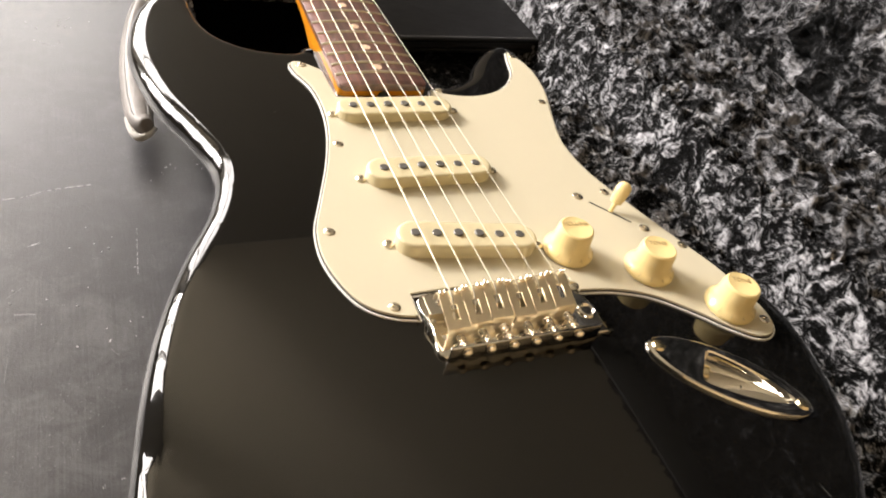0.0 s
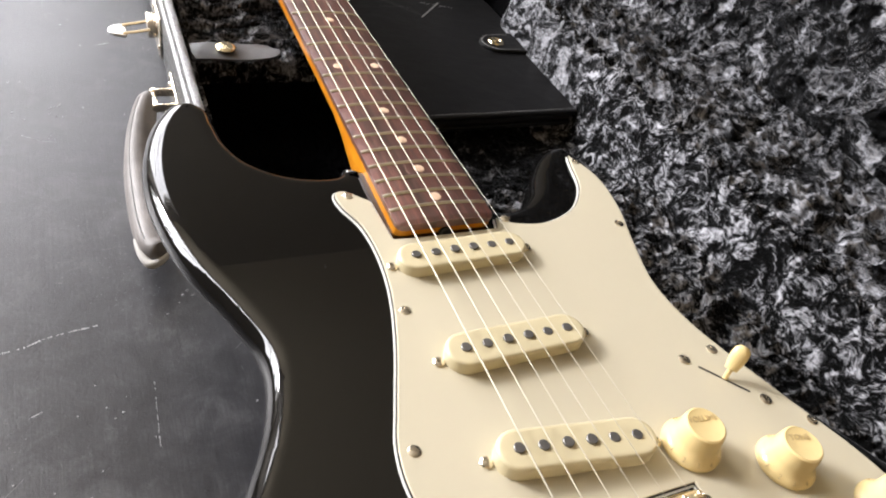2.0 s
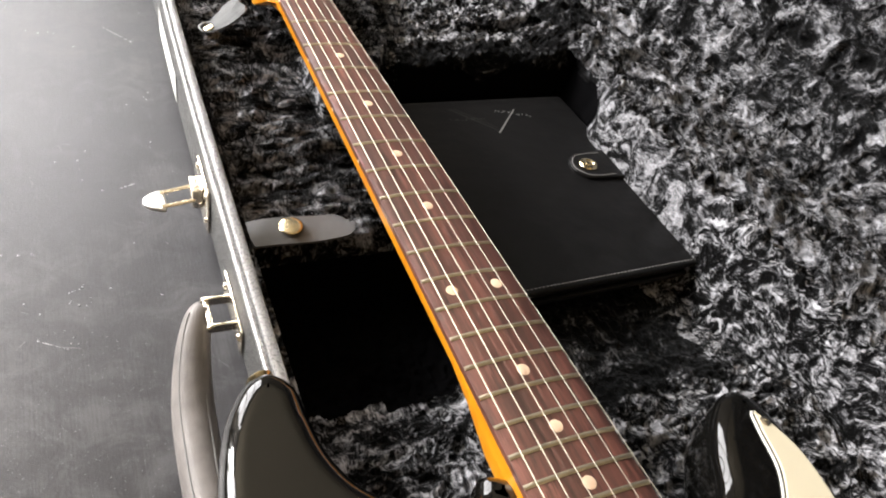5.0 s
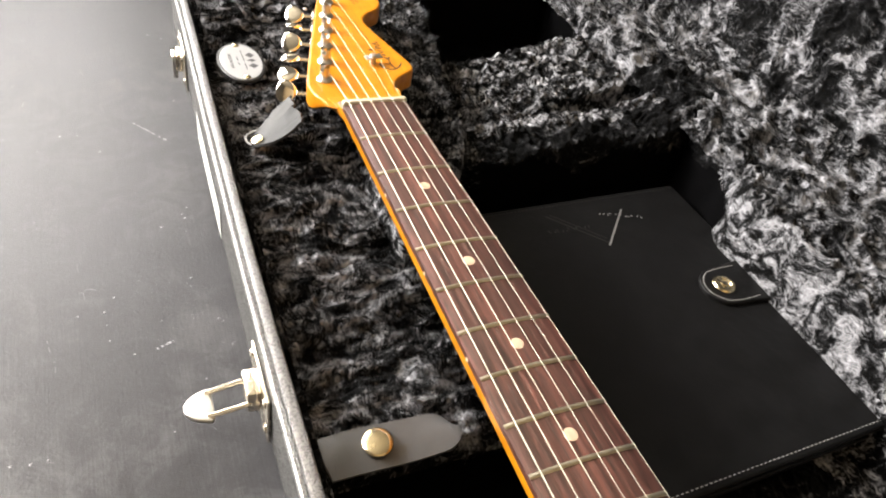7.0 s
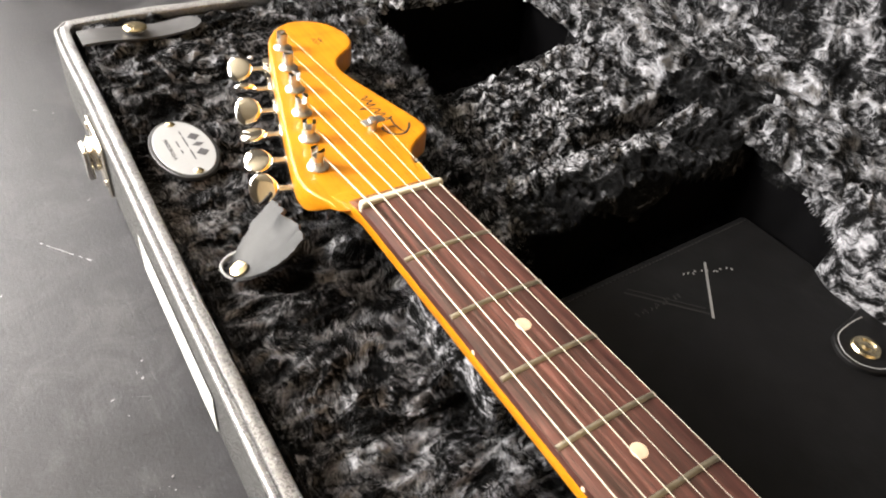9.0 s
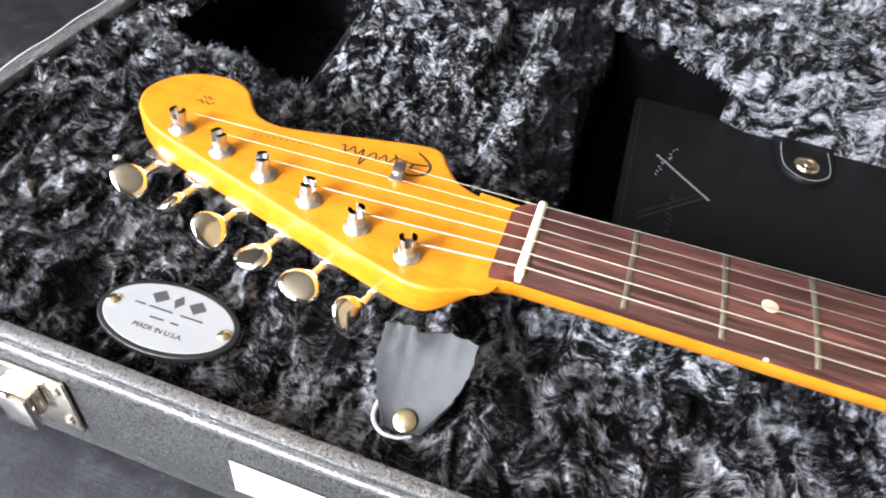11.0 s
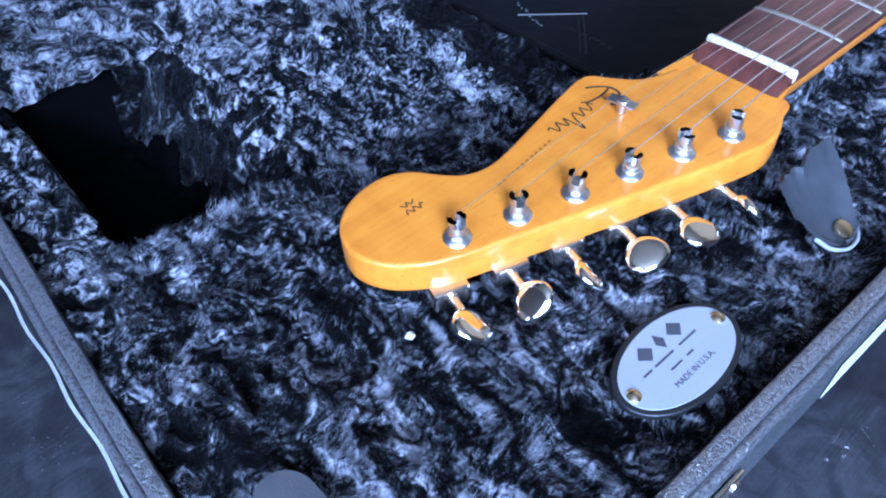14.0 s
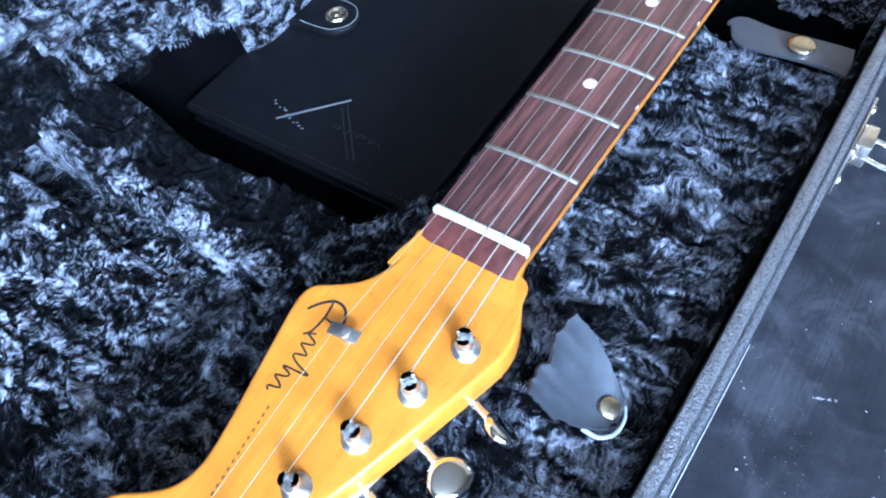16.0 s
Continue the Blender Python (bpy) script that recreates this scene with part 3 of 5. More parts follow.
def cloudy(x, y, z):
    """Smooth noise from 0 to 1, one cell for each unit."""
    ix, iy, iz = (np.floor(v).astype(int) for v in (x, y, z))
    fx, fy, fz = (v - np.floor(v) for v in (x, y, z))
    fx, fy, fz = (f * f * (3 - 2 * f) for f in (fx, fy, fz))
    out = 0
    for dx in (0, 1):
        for dy in (0, 1):
            for dz in (0, 1):
                w = (fx if dx else 1 - fx) * (fy if dy else 1 - fy) * (fz if dz else 1 - fz)
                out = out + w * LATTICE[(ix + dx) % 48, (iy + dy) % 48, (iz + dz) % 48]
    return out


def crushed(x, y, z, seed, scale):
    """Uneven nap: mounds, and tufts with sharp creases between them, about -1 to 1."""
    a, b, c = x * scale + seed, y * scale + seed, z * scale
    wx, wy = cloudy(a + 7, b, c) * 1.6, cloudy(a, b + 9, c) * 1.6
    mound = cloudy(a * 0.35, b * 0.35, c * 0.35) * 2 - 1
    tuft = (1 - np.abs(cloudy(a + wx, b + wy, c) * 2 - 1)) ** 2
    small = (1 - np.abs(cloudy(a * 2.1 + 2 * wy, b * 2.1 + 2 * wx, c * 2.1) * 2 - 1)) ** 2
    tiny = cloudy(a * 5.5, b * 5.5, c * 5.5) - 0.5
    return 0.5 * mound + 1.5 * tuft + 0.9 * small + 0.4 * tiny - 1.2


def grid_mesh(px, py, pz):
    rows, cols = px.shape
    verts = np.stack((px.ravel(), py.ravel(), pz.ravel()), axis=1)
    faces = [(r * cols + c, r * cols + c + 1, (r + 1) * cols + c + 1, (r + 1) * cols + c) for r in range(rows - 1) for c in range(cols - 1)]
    mesh = bpy.data.meshes.new("field")
    mesh.from_pydata(verts.tolist(), [], faces)
    mesh.polygons.foreach_set("use_smooth", [True] * len(faces))
    return mesh


def field(name, px, py, pz, material, parent, label):
    mesh = grid_mesh(px, py, pz)
    mesh.name = name
    mesh.materials.append(material)
    ob = new(name, mesh)
    ob.parent = parent
    ob["label"] = label
    return ob


gx, gy = np.meshgrid(np.linspace(0, 1, 330), np.linspace(-0.225, 0.9250, 1010))
left = np.interp(gy, [-0.225, -0.06, 0.12, 0.25, 0.30, 0.56, 0.84, 0.89, 0.9250], [-0.11, -0.116, -0.073, -0.088, -0.0925, -0.0910, -0.0850, -0.083, -0.076])
right = np.interp(gy, [-0.225, -0.18, 0.895, 0.9250], [0.262, 0.2835, 0.2835, 0.268])
gx = left + (right - left) * gx
gz = lining_height(gx, gy)
steep = (np.gradient(gz, axis=1) / np.gradient(gx, axis=1)) ** 2 + (np.gradient(gz, axis=0) / np.gradient(gy, axis=0)) ** 2
drawn = 1 - 0.55 * smoothstep(0.40, 0.44, gy) * (1 - smoothstep(0.04, 0.10, gx))
gz = gz + 0.0042 * crushed(gx * drawn, gy, gz, 3.0, 90) * np.where(gz > 0.03, 1.0, 0.6) / (1 + 0.5 * steep)
lining = field("plush_lining", gx, gy, gz, PLUSH, case, "black crushed plush lining with silvery sheen and shade painted in")
lining.data.materials.append(RECESS_SHADE)
lining.data.materials.append(LIT_PLUSH)
lining.data.materials.append(SHADED_PLUSH)
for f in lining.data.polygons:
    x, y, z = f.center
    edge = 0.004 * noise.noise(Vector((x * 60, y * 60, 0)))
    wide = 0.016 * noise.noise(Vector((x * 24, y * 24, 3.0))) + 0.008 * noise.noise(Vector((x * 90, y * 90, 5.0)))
    # wells and pockets coloured near black for the shade in them
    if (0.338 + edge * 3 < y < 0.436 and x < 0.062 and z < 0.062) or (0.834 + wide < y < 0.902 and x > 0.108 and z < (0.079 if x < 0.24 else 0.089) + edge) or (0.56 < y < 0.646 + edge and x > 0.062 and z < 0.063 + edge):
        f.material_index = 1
    # shade painted over the bar, folder front, pocket slope and rim groove
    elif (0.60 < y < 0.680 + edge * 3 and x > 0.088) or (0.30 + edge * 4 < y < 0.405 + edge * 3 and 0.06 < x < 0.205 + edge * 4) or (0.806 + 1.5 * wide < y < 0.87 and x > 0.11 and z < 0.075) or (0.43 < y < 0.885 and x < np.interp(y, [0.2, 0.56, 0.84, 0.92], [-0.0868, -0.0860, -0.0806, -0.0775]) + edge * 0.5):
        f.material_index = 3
    # wall roll in the lighter copy, as it catches more light
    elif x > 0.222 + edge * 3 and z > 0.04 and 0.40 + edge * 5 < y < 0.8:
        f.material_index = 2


def pile(name, px, py, pz, keep, count, out, seed, material, parent, label):
    """Short loose fibres standing out of a plush field: one thin leaf each, lying as the nap lies."""
    rng = np.random.default_rng(seed)
    near = np.flatnonzero(keep.ravel())
    pick = rng.choice(near, count)
    root = np.stack((px.ravel()[pick], py.ravel()[pick], pz.ravel()[pick]), axis=1) + rng.normal(0, 0.0006, (count, 3)) * (1, 1, 0.2)
    turn = 1.2 * np.sign(cloudy(root[:, 0] * 26, root[:, 1] * 26, np.full(count, 3.0)) - 0.5) + (cloudy(root[:, 0] * 45 + 5, root[:, 1] * 45, root[:, 2] * 45) - 0.5) * 4.0 + rng.normal(0, 0.35, count)
    away = np.array(out) / np.linalg.norm(out)
    across = np.cross(away, (0.0, 1.0, 0.0))
    across /= np.linalg.norm(across)
    along = np.cross(across, away)
    lay = np.cos(turn)[:, None] * across + np.sin(turn)[:, None] * along
    side = -np.sin(turn)[:, None] * across + np.cos(turn)[:, None] * along
    length = rng.uniform(0.0024, 0.0056, count)[:, None]
    tip = root + length * (0.85 * lay + rng.uniform(0.25, 0.75, count)[:, None] * away)
    wide = rng.uniform(0.00007, 0.00015, count)[:, None]
    verts = np.stack((root - side * wide, root + side * wide, tip), axis=1).reshape(-1, 3)
    mesh = bpy.data.meshes.new(name)
    mesh.from_pydata(verts.tolist(), [], np.arange(count * 3).reshape(-1, 3).tolist())
    mesh.materials.append(material)
    ob = new(name, mesh)
    ob.parent = parent
    return tagged(ob, label, kind="stuff")


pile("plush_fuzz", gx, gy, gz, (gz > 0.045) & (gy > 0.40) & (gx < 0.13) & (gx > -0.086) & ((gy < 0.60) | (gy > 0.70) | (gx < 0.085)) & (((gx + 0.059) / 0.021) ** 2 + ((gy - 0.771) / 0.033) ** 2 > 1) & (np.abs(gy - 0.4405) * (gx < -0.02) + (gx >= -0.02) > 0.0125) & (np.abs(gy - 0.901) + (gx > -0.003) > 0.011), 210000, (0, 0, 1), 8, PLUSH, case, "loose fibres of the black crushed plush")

# lid, open and leaning back
LEAN = radians(14)


def lid_profile(s):
    """x and z of the lid's lining, s metres from the hinge."""
    pts = [(0.0, 0.2620, 0.078), (0.015, 0.2720, 0.094), (0.035, 0.292, 0.099), (0.060, 0.330, 0.096), (0.078, 0.346, 0.103), (0.10, 0.356, 0.123),
           (0.52, 0.356 + 0.44 * math.sin(LEAN), 0.123 + 0.44 * math.cos(LEAN)), (0.545, 0.449, 0.570), (0.58, 0.409, 0.581)]
    return np.interp(s, [p[0] for p in pts], [p[1] for p in pts]), np.interp(s, [p[0] for p in pts], [p[2] for p in pts])


lid = part("lid", joined(moved(box(-0.008, 0.0, -0.245, 0.936, -0.012, 0.482, 0.006), pose(0.374, 0, 0.100, 0, math.degrees(LEAN))),
                         moved(box(-0.078, -0.008, -0.245, 0.936, 0.472, 0.482, 0.003), pose(0.374, 0, 0.100, 0, math.degrees(LEAN)))), TOLEX, case, "leaning black vinyl lid")
# hinge roll in the lit copy of the plush, steep panel in the dimmed one
for name, s0, s1, count, material, label in (("hinge_roll", 0.0, 0.088, 60, LIT_PLUSH, "padded plush roll along the hinge"),
                                             ("lid_lining", 0.088, 0.58, 300, LID_PLUSH, "black crushed plush in the lid with silvery sheen and shade painted in")):
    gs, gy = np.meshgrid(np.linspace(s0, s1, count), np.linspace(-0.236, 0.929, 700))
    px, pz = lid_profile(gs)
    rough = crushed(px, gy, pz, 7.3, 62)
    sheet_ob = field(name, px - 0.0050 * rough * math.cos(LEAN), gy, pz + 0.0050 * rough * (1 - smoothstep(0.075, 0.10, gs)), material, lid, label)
    sheet_ob.data.materials.append(SHADED_PLUSH)
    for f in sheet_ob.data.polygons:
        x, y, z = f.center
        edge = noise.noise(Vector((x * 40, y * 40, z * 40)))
        # shade painted on the upper lid and where the bar meets the roll
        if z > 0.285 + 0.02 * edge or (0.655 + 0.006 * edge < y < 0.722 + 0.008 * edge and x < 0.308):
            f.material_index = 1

# ---------------------------------------------------------------- guitar
# Measures count from the saddle line (y 0), the neck's middle (x 0) and the fingerboard's top (z 0).
SCALE = 0.6477
FACE, GUARD_TOP, HEAD = -0.0098, -0.0074, -0.0080
guitar = thing("electric_guitar", "black electric guitar with amber maple neck and cream pickguard", "guitar", place=Matrix.Translation((0, 0, FRET)))


def fret_y(n):
    return SCALE * 2 ** (-n / 12)


def board_half(y):
    """Half the width of the fingerboard at y."""
    return 0.0210 + (SCALE - y) / SCALE * 0.0095


def crown(x):
    return -x * x / 0.40


# body
BODY = curve_through([(-0.0285, 0.243), (-0.043, 0.2375), (-0.064, 0.2405), (-0.082, 0.253), (-0.0915, 0.271), (-0.0950, 0.292), (-0.0968, 0.3070), (-0.1065, 0.3165), (-0.1195, 0.3110),
                      (-0.1315, 0.288), (-0.1380, 0.255), (-0.1375, 0.222), (-0.129, 0.184), (-0.115, 0.150), (-0.1065, 0.122), (-0.1125, 0.092), (-0.128, 0.060), (-0.144, 0.022),
                      (-0.154, -0.020), (-0.1575, -0.060), (-0.150, -0.100), (-0.128, -0.136), (-0.090, -0.160), (-0.040, -0.171), (0.020, -0.170), (0.070, -0.153), (0.110, -0.122),
                      (0.136, -0.088), (0.151, -0.050), (0.1545, -0.015), (0.143, 0.014), (0.1285, 0.042), (0.1130, 0.076), (0.1040, 0.108), (0.1040, 0.132), (0.1125, 0.160),
                      (0.1213, 0.186), (0.1245, 0.212), (0.1230, 0.236), (0.1160, 0.2495), (0.1060, 0.2500), (0.0925, 0.2405), (0.0800, 0.2255), (0.0690, 0.2085), (0.0540, 0.1975), (0.0400, 0.1965), (0.0290, 0.2040)], 6)
JACK = Vector((0.0895, -0.0505))
JACK_TURN = math.atan2(-0.045, 0.0525)


def in_jack(p, grow):
    d = Vector((p.x, p.y)) - JACK
    u = d.x * math.cos(JACK_TURN) + d.y * math.sin(JACK_TURN)
    v = -d.x * math.sin(JACK_TURN) + d.y * math.cos(JACK_TURN)
    return -0.0135 * grow < u < 0.031 * grow and abs(v) < (0.0112 - 0.21 * max(0.0, u)) * grow


bm = slab(BODY, FACE - 0.0445, FACE, 0.0095, 0.010, 7, 0.0015, True)
for k in range(-16, 17):
    bmesh.ops.bisect_plane(bm, geom=bm.verts[:] + bm.edges[:] + bm.faces[:], plane_co=(k * 0.010, 0, 0), plane_no=(1, 0, 0))
for k in range(-17, 32):
    bmesh.ops.bisect_plane(bm, geom=bm.verts[:] + bm.edges[:] + bm.faces[:], plane_co=(0, k * 0.010, 0), plane_no=(0, 1, 0))
for k in range(26):
    near = {g for f in bm.faces if f.calc_center_median().z > FACE - 0.0001 and in_jack(f.calc_center_median(), 1.8) for g in (f, *f.edges, *f.verts)}
    bmesh.ops.bisect_plane(bm, geom=list(near),
                           plane_co=(JACK.x + (k % 2) * (k - 13) * 0.0025, JACK.y + (1 - k % 2) * (k - 12) * 0.0025, 0),
                           plane_no=(math.cos(JACK_TURN), math.sin(JACK_TURN), 0) if k % 2 else (-math.sin(JACK_TURN), math.cos(JACK_TURN), 0))
bmesh.ops.delete(bm, geom=[f for f in bm.faces if f.calc_center_median().z > FACE - 0.0001 and in_jack(f.calc_center_median(), 1.0)], context="FACES")
for v in bm.verts:
    x, y, z = v.co
    if z > FACE - 0.02:
        # forearm contour towards the lower bass edge
        s = (-0.076 - 0.55 * (y + 0.035)) - x if y < 0.04 else (-0.117 - x) - (y - 0.04) * 0.4
        s = max(0.0, s)
        v.co.z -= min(0.016, 0.11 * s + 2.0 * s * s) * float(smoothstep(0.09, 0.03, y))
    else:
        # belly cut at the back of the bass side
        s = float(smoothstep(-0.055, -0.105, x)) * float(smoothstep(0.06, 0.14, y))
        v.co.z += 0.026 * s * (1 if z < FACE - 0.03 else 0.35)
bm.normal_update()
body = part("body", bm, BLACK, guitar, "gloss black lacquered body with a contoured edge")

# pickguard in three plies
GUARD_LINE = curve_through([(-0.0310, 0.2085), (-0.0430, 0.2185), (-0.0500, 0.2160), (-0.0490, 0.2050), (-0.0434, 0.1895), (-0.0418, 0.1680), (-0.0447, 0.1430), (-0.0523, 0.1150), (-0.0632, 0.0850),
                            (-0.0698, 0.0660), (-0.0712, 0.0470), (-0.0672, 0.0290), (-0.0605, 0.0160), (-0.0500, 0.0085), (-0.0375, 0.0050)], 6, False)
GUARD_LINE += curve_through([(-0.0372, 0.0192), (0.0415, 0.0192)], 4, False)
GUARD_LINE += curve_through([(0.0418, 0.0080), (0.0610, 0.0055), (0.0800, -0.0015), (0.0970, -0.0150), (0.1100, -0.0275), (0.1210, -0.0350), (0.1305, -0.0350), (0.1372, -0.0270), (0.1375, -0.0120),
                             (0.1315, 0.0125), (0.1212, 0.0375), (0.1070, 0.0735), (0.0994, 0.0990), (0.0982, 0.1250), (0.1060, 0.1540), (0.1158, 0.1850), (0.1180, 0.2130), (0.1100, 0.2345),
                             (0.1052, 0.2260), (0.0985, 0.2045), (0.0830, 0.1868), (0.0620, 0.1785), (0.0450, 0.1795), (0.0310, 0.1850)], 6, False)
GUARD_LINE += curve_through([(0.0292, 0.1780), (-0.0292, 0.1780)], 4, False)
under = part("pickguard", slab(GUARD_LINE, FACE, FACE + 0.0008), GUARD_EDGE, guitar, "cream three-ply plastic pickguard with a bevelled edge", smooth=False)
part("middle_ply", slab(inset(GUARD_LINE, 0.0007), FACE + 0.0008, FACE + 0.0013), BLACK_PLY, under, "thin black ply", smooth=False)
part("top_ply", slab(inset(GUARD_LINE, 0.0013), FACE + 0.0013, GUARD_TOP, 0.0004, 0, 2, 0.0003), GUARD, under, "cream top ply")


def cross_screw(x, y, z, turn, parent, radius=0.0027, dome=0.0007, material=NICKEL):
    """One pan-head screw with its cross slot cut as a dark groove in the same mesh."""
    m = pose(x, y, z, 0, 0, turn)
    prof = [(radius, -0.0006), (radius, 0.0002), (radius * 0.82, dome * 0.6), (radius * 0.5, dome * 0.92), (radius * 0.32, dome * 0.95), (radius * 0.22, dome * 0.35), (0, dome * 0.3)]
    bm = lathe(prof, 18, m)
    for a in (0, 90):
        bm2 = box(-radius * 0.62, radius * 0.62, -0.0003, 0.0003, dome * 0.5, dome * 1.0)
        bm = joined(bm, moved(bm2, m @ pose(0, 0, 0.00002, 0, 0, a)))
    return part("screw", bm, material, parent)


for k, (x, y) in enumerate([(-0.0425, 0.2130), (-0.0412, 0.1310), (-0.0632, 0.0632), (-0.0475, 0.0133), (0.0418, 0.0118), (0.1320, -0.0255), (0.1205, 0.0295), (0.0985, 0.0765), (0.1050, 0.1690),
                            (0.0375, 0.1835), (0.1105, 0.2275)]):
    cross_screw(x, y, GUARD_TOP, 37 * k, under)
for x, y in ((0.0795, 0.0745), (0.1055, 0.0450)):
    cross_screw(x, y, GUARD_TOP, 20, under, 0.0030, 0.0009)

# lever switch in its slot
slot_turn = math.degrees(math.atan2(0.0450 - 0.0745, 0.1055 - 0.0795))
switch = part("switch_slot", moved(box(-0.0125, 0.0125, -0.0006, 0.0006, -0.0006, 0.00008), pose(0.0922, 0.0598, GUARD_TOP, 0, 0, slot_turn)), DARK, guitar, "narrow dark slot", smooth=False)
bm = lathe([(0.0012, 0.0), (0.0012, 0.005), (0.0030, 0.0055), (0.0036, 0.008), (0.0042, 0.0125), (0.0038, 0.016), (0.0022, 0.0178), (0, 0.0182)], 24)
for v in bm.verts:
    v.co.y *= 0.72
part("switch_tip", moved(bm, pose(0.0925, 0.0600, GUARD_TOP, -26, 4, slot_turn)), KNOB, switch, "cream plastic lever tip")

# pickups


def stadium(length, width, steps=12):
    r, out = width / 2, []
    for s in (1, -1):
        for k in range(steps + 1):
            a = -math.pi / 2 + math.pi * k / steps
            out.append(Vector((s * (length / 2 - r) + s * r * math.cos(a), s * r * math.sin(a))))
    return out


def pickup(y, turn, tall, x=0.0):
    m = pose(x, y, 0, 0, 0, turn)
    cover = part("pickup_cover", moved(slab(stadium(0.0700, 0.0182), GUARD_TOP - 0.001, tall, 0.0016, 0, 4), m), COVER, guitar, "cream plastic single-coil pickup cover")
    lift = (0.0008, 0.0007, 0.0011, 0.0010, 0.0004, 0.0005)
    for k in range(6):
        px = (k - 2.5) * 0.0104
        part("pole", lathe([(0.0024, -0.002), (0.0024, lift[k] - 0.0003), (0.0021, lift[k]), (0, lift[k])], 20, m @ pose(px, 0.0003, tall)), POLE, cover, "dark steel pole piece")
    for s in (-1, 1):
        cross_screw(*(m @ Vector((s * 0.0376, 0, GUARD_TOP + 0.0004))), 30 * s, cover, 0.0027, 0.0011)


pickup(0.1592, 1.0, -0.0015)
pickup(0.1004, 0.5, -0.0010)
pickup(0.0458, -8.2, 0.0000, -0.0010)

# knobs with their lettering


def knob(x, y, word, turn):
    m = pose(x, y, GUARD_TOP + 0.0006, 0, 0, turn)
    prof = [(0.0126, 0.0), (0.0128, 0.0008), (0.0126, 0.0020), (0.0112, 0.0034), (0.0100, 0.0052), (0.0094, 0.0080), (0.0090, 0.0128), (0.0086, 0.0146), (0.0078, 0.0152), (0.0068, 0.0149), (0, 0.0148)]
    k = part("knob", lathe(prof, 48, m), KNOB, guitar, "aged cream plastic control knob with worn lettering")
    part("lettering", lettering(word, 0.0036, m @ pose(0, 0.0030, 0.0150), 0.00015), GOLD_PRINT, k, "worn gilt word")
    bm = None
    for n in range(1, 11):
        a = radians(-200 + n * 30)
        one = lettering(str(n), 0.0030, m @ Matrix.Rotation(a, 4, "Z") @ pose(0.0117, 0, 0.0031, 0, 38, 0) @ pose(0, 0, 0, 0, 0, 90), 0.0001)
        bm = one if bm is None else joined(bm, one)
    part("numbers", bm, GOLD_PRINT, k, "worn gilt numbers round the skirt")


knob(0.0505, 0.0345, "VOLUME", -8)
knob(0.0880, 0.0155, "TONE", -12)
knob(0.1175, -0.0145, "TONE", -20)

# bridge
PLATE_TOP = -0.0078
bridge_line = curve_through([(-0.0345, -0.0165), (0.0, -0.0168), (0.0440, -0.0165), (0.0452, -0.0155), (0.0455, -0.010), (0.0450, 0.0), (0.0435, 0.006), (0.0405, 0.0085), (0.0395, 0.012), (0.0395, 0.0178), (0.0, 0.0182), (-0.0345, 0.0178),
                             (-0.0350, 0.0)], 5)
bridge = part("bridge", joined(slab(bridge_line, FACE, PLATE_TOP, 0.0006, 0, 3, 0.0004), box(-0.0345, 0.0385, -0.0178, -0.0164, FACE, -0.0012, 0.0006)), CHROME, guitar,
              "chrome vibrato bridge plate with six bent steel saddles")
part("arm_hole", lathe([(0.0025, 0.0), (0.0046, 0.0001), (0.0044, 0.0010), (0.0034, 0.0012), (0.0025, 0.0004)], 24, pose(0.0405, -0.0035, PLATE_TOP)), CHROME, bridge, "rimmed arm socket")
part("arm_socket", lathe([(0.0026, 0.0), (0.0026, 0.0003), (0, 0.0003)], 24, pose(0.0405, -0.0035, PLATE_TOP)), DARK, bridge, "dark socket opening")
STRING_X = [(k - 2.5) * 0.01075 for k in range(6)]
STRING_R = [0.00037, 0.00030, 0.00024, 0.00018, 0.00015, 0.00013]


def saddle(x, y):
    """A bent steel saddle: tab at the rear, sloping top with a slot, folded crest in front."""
    w, t, g = 0.0102 / 2, 0.0009, 0.0016
    line = [(-0.0075, -0.0072), (-0.0075, -0.0022), (-0.0068, -0.0010), (-0.0030, 0.0000), (0.0035, 0.0022), (0.0075, 0.0036), (0.0100, 0.0036), (0.0112, 0.0024), (0.0114, -0.0020)]
    bm = bmesh.new()

    def strip(x0, x1, i0, i1):
        top = [(p[0], p[1]) for p in line[i0:i1 + 1]]
        rows = []
        for (yy, zz) in top:
            rows.append([bm.verts.new((x0, yy, zz)), bm.verts.new((x1, yy, zz)), bm.verts.new((x1, yy + t * 0.5, zz - t)), bm.verts.new((x0, yy + t * 0.5, zz - t))])
        bridge_rings(bm, rows)

    strip(-w, w, 0, 3)
    strip(-w, -g, 3, 4)
    strip(g, w, 3, 4)
    strip(-w, w, 4, 8)
    bmesh.ops.recalc_face_normals(bm, faces=bm.faces)
    bm.transform(pose(x, y, 0))
    s = part("saddle", bm, SADDLE_STEEL, bridge, "bent steel string saddle", smooth=True)
    return s


def coil(x, y0, y1, z, r, turns):
    pts = [(x + r * math.cos(a), y0 + (y1 - y0) * a / (turns * 2 * math.pi), z + r * math.sin(a)) for a in [i * math.pi / 5 for i in range(turns * 10 + 1)]]
    return tube(pts, 0.0004, 5)


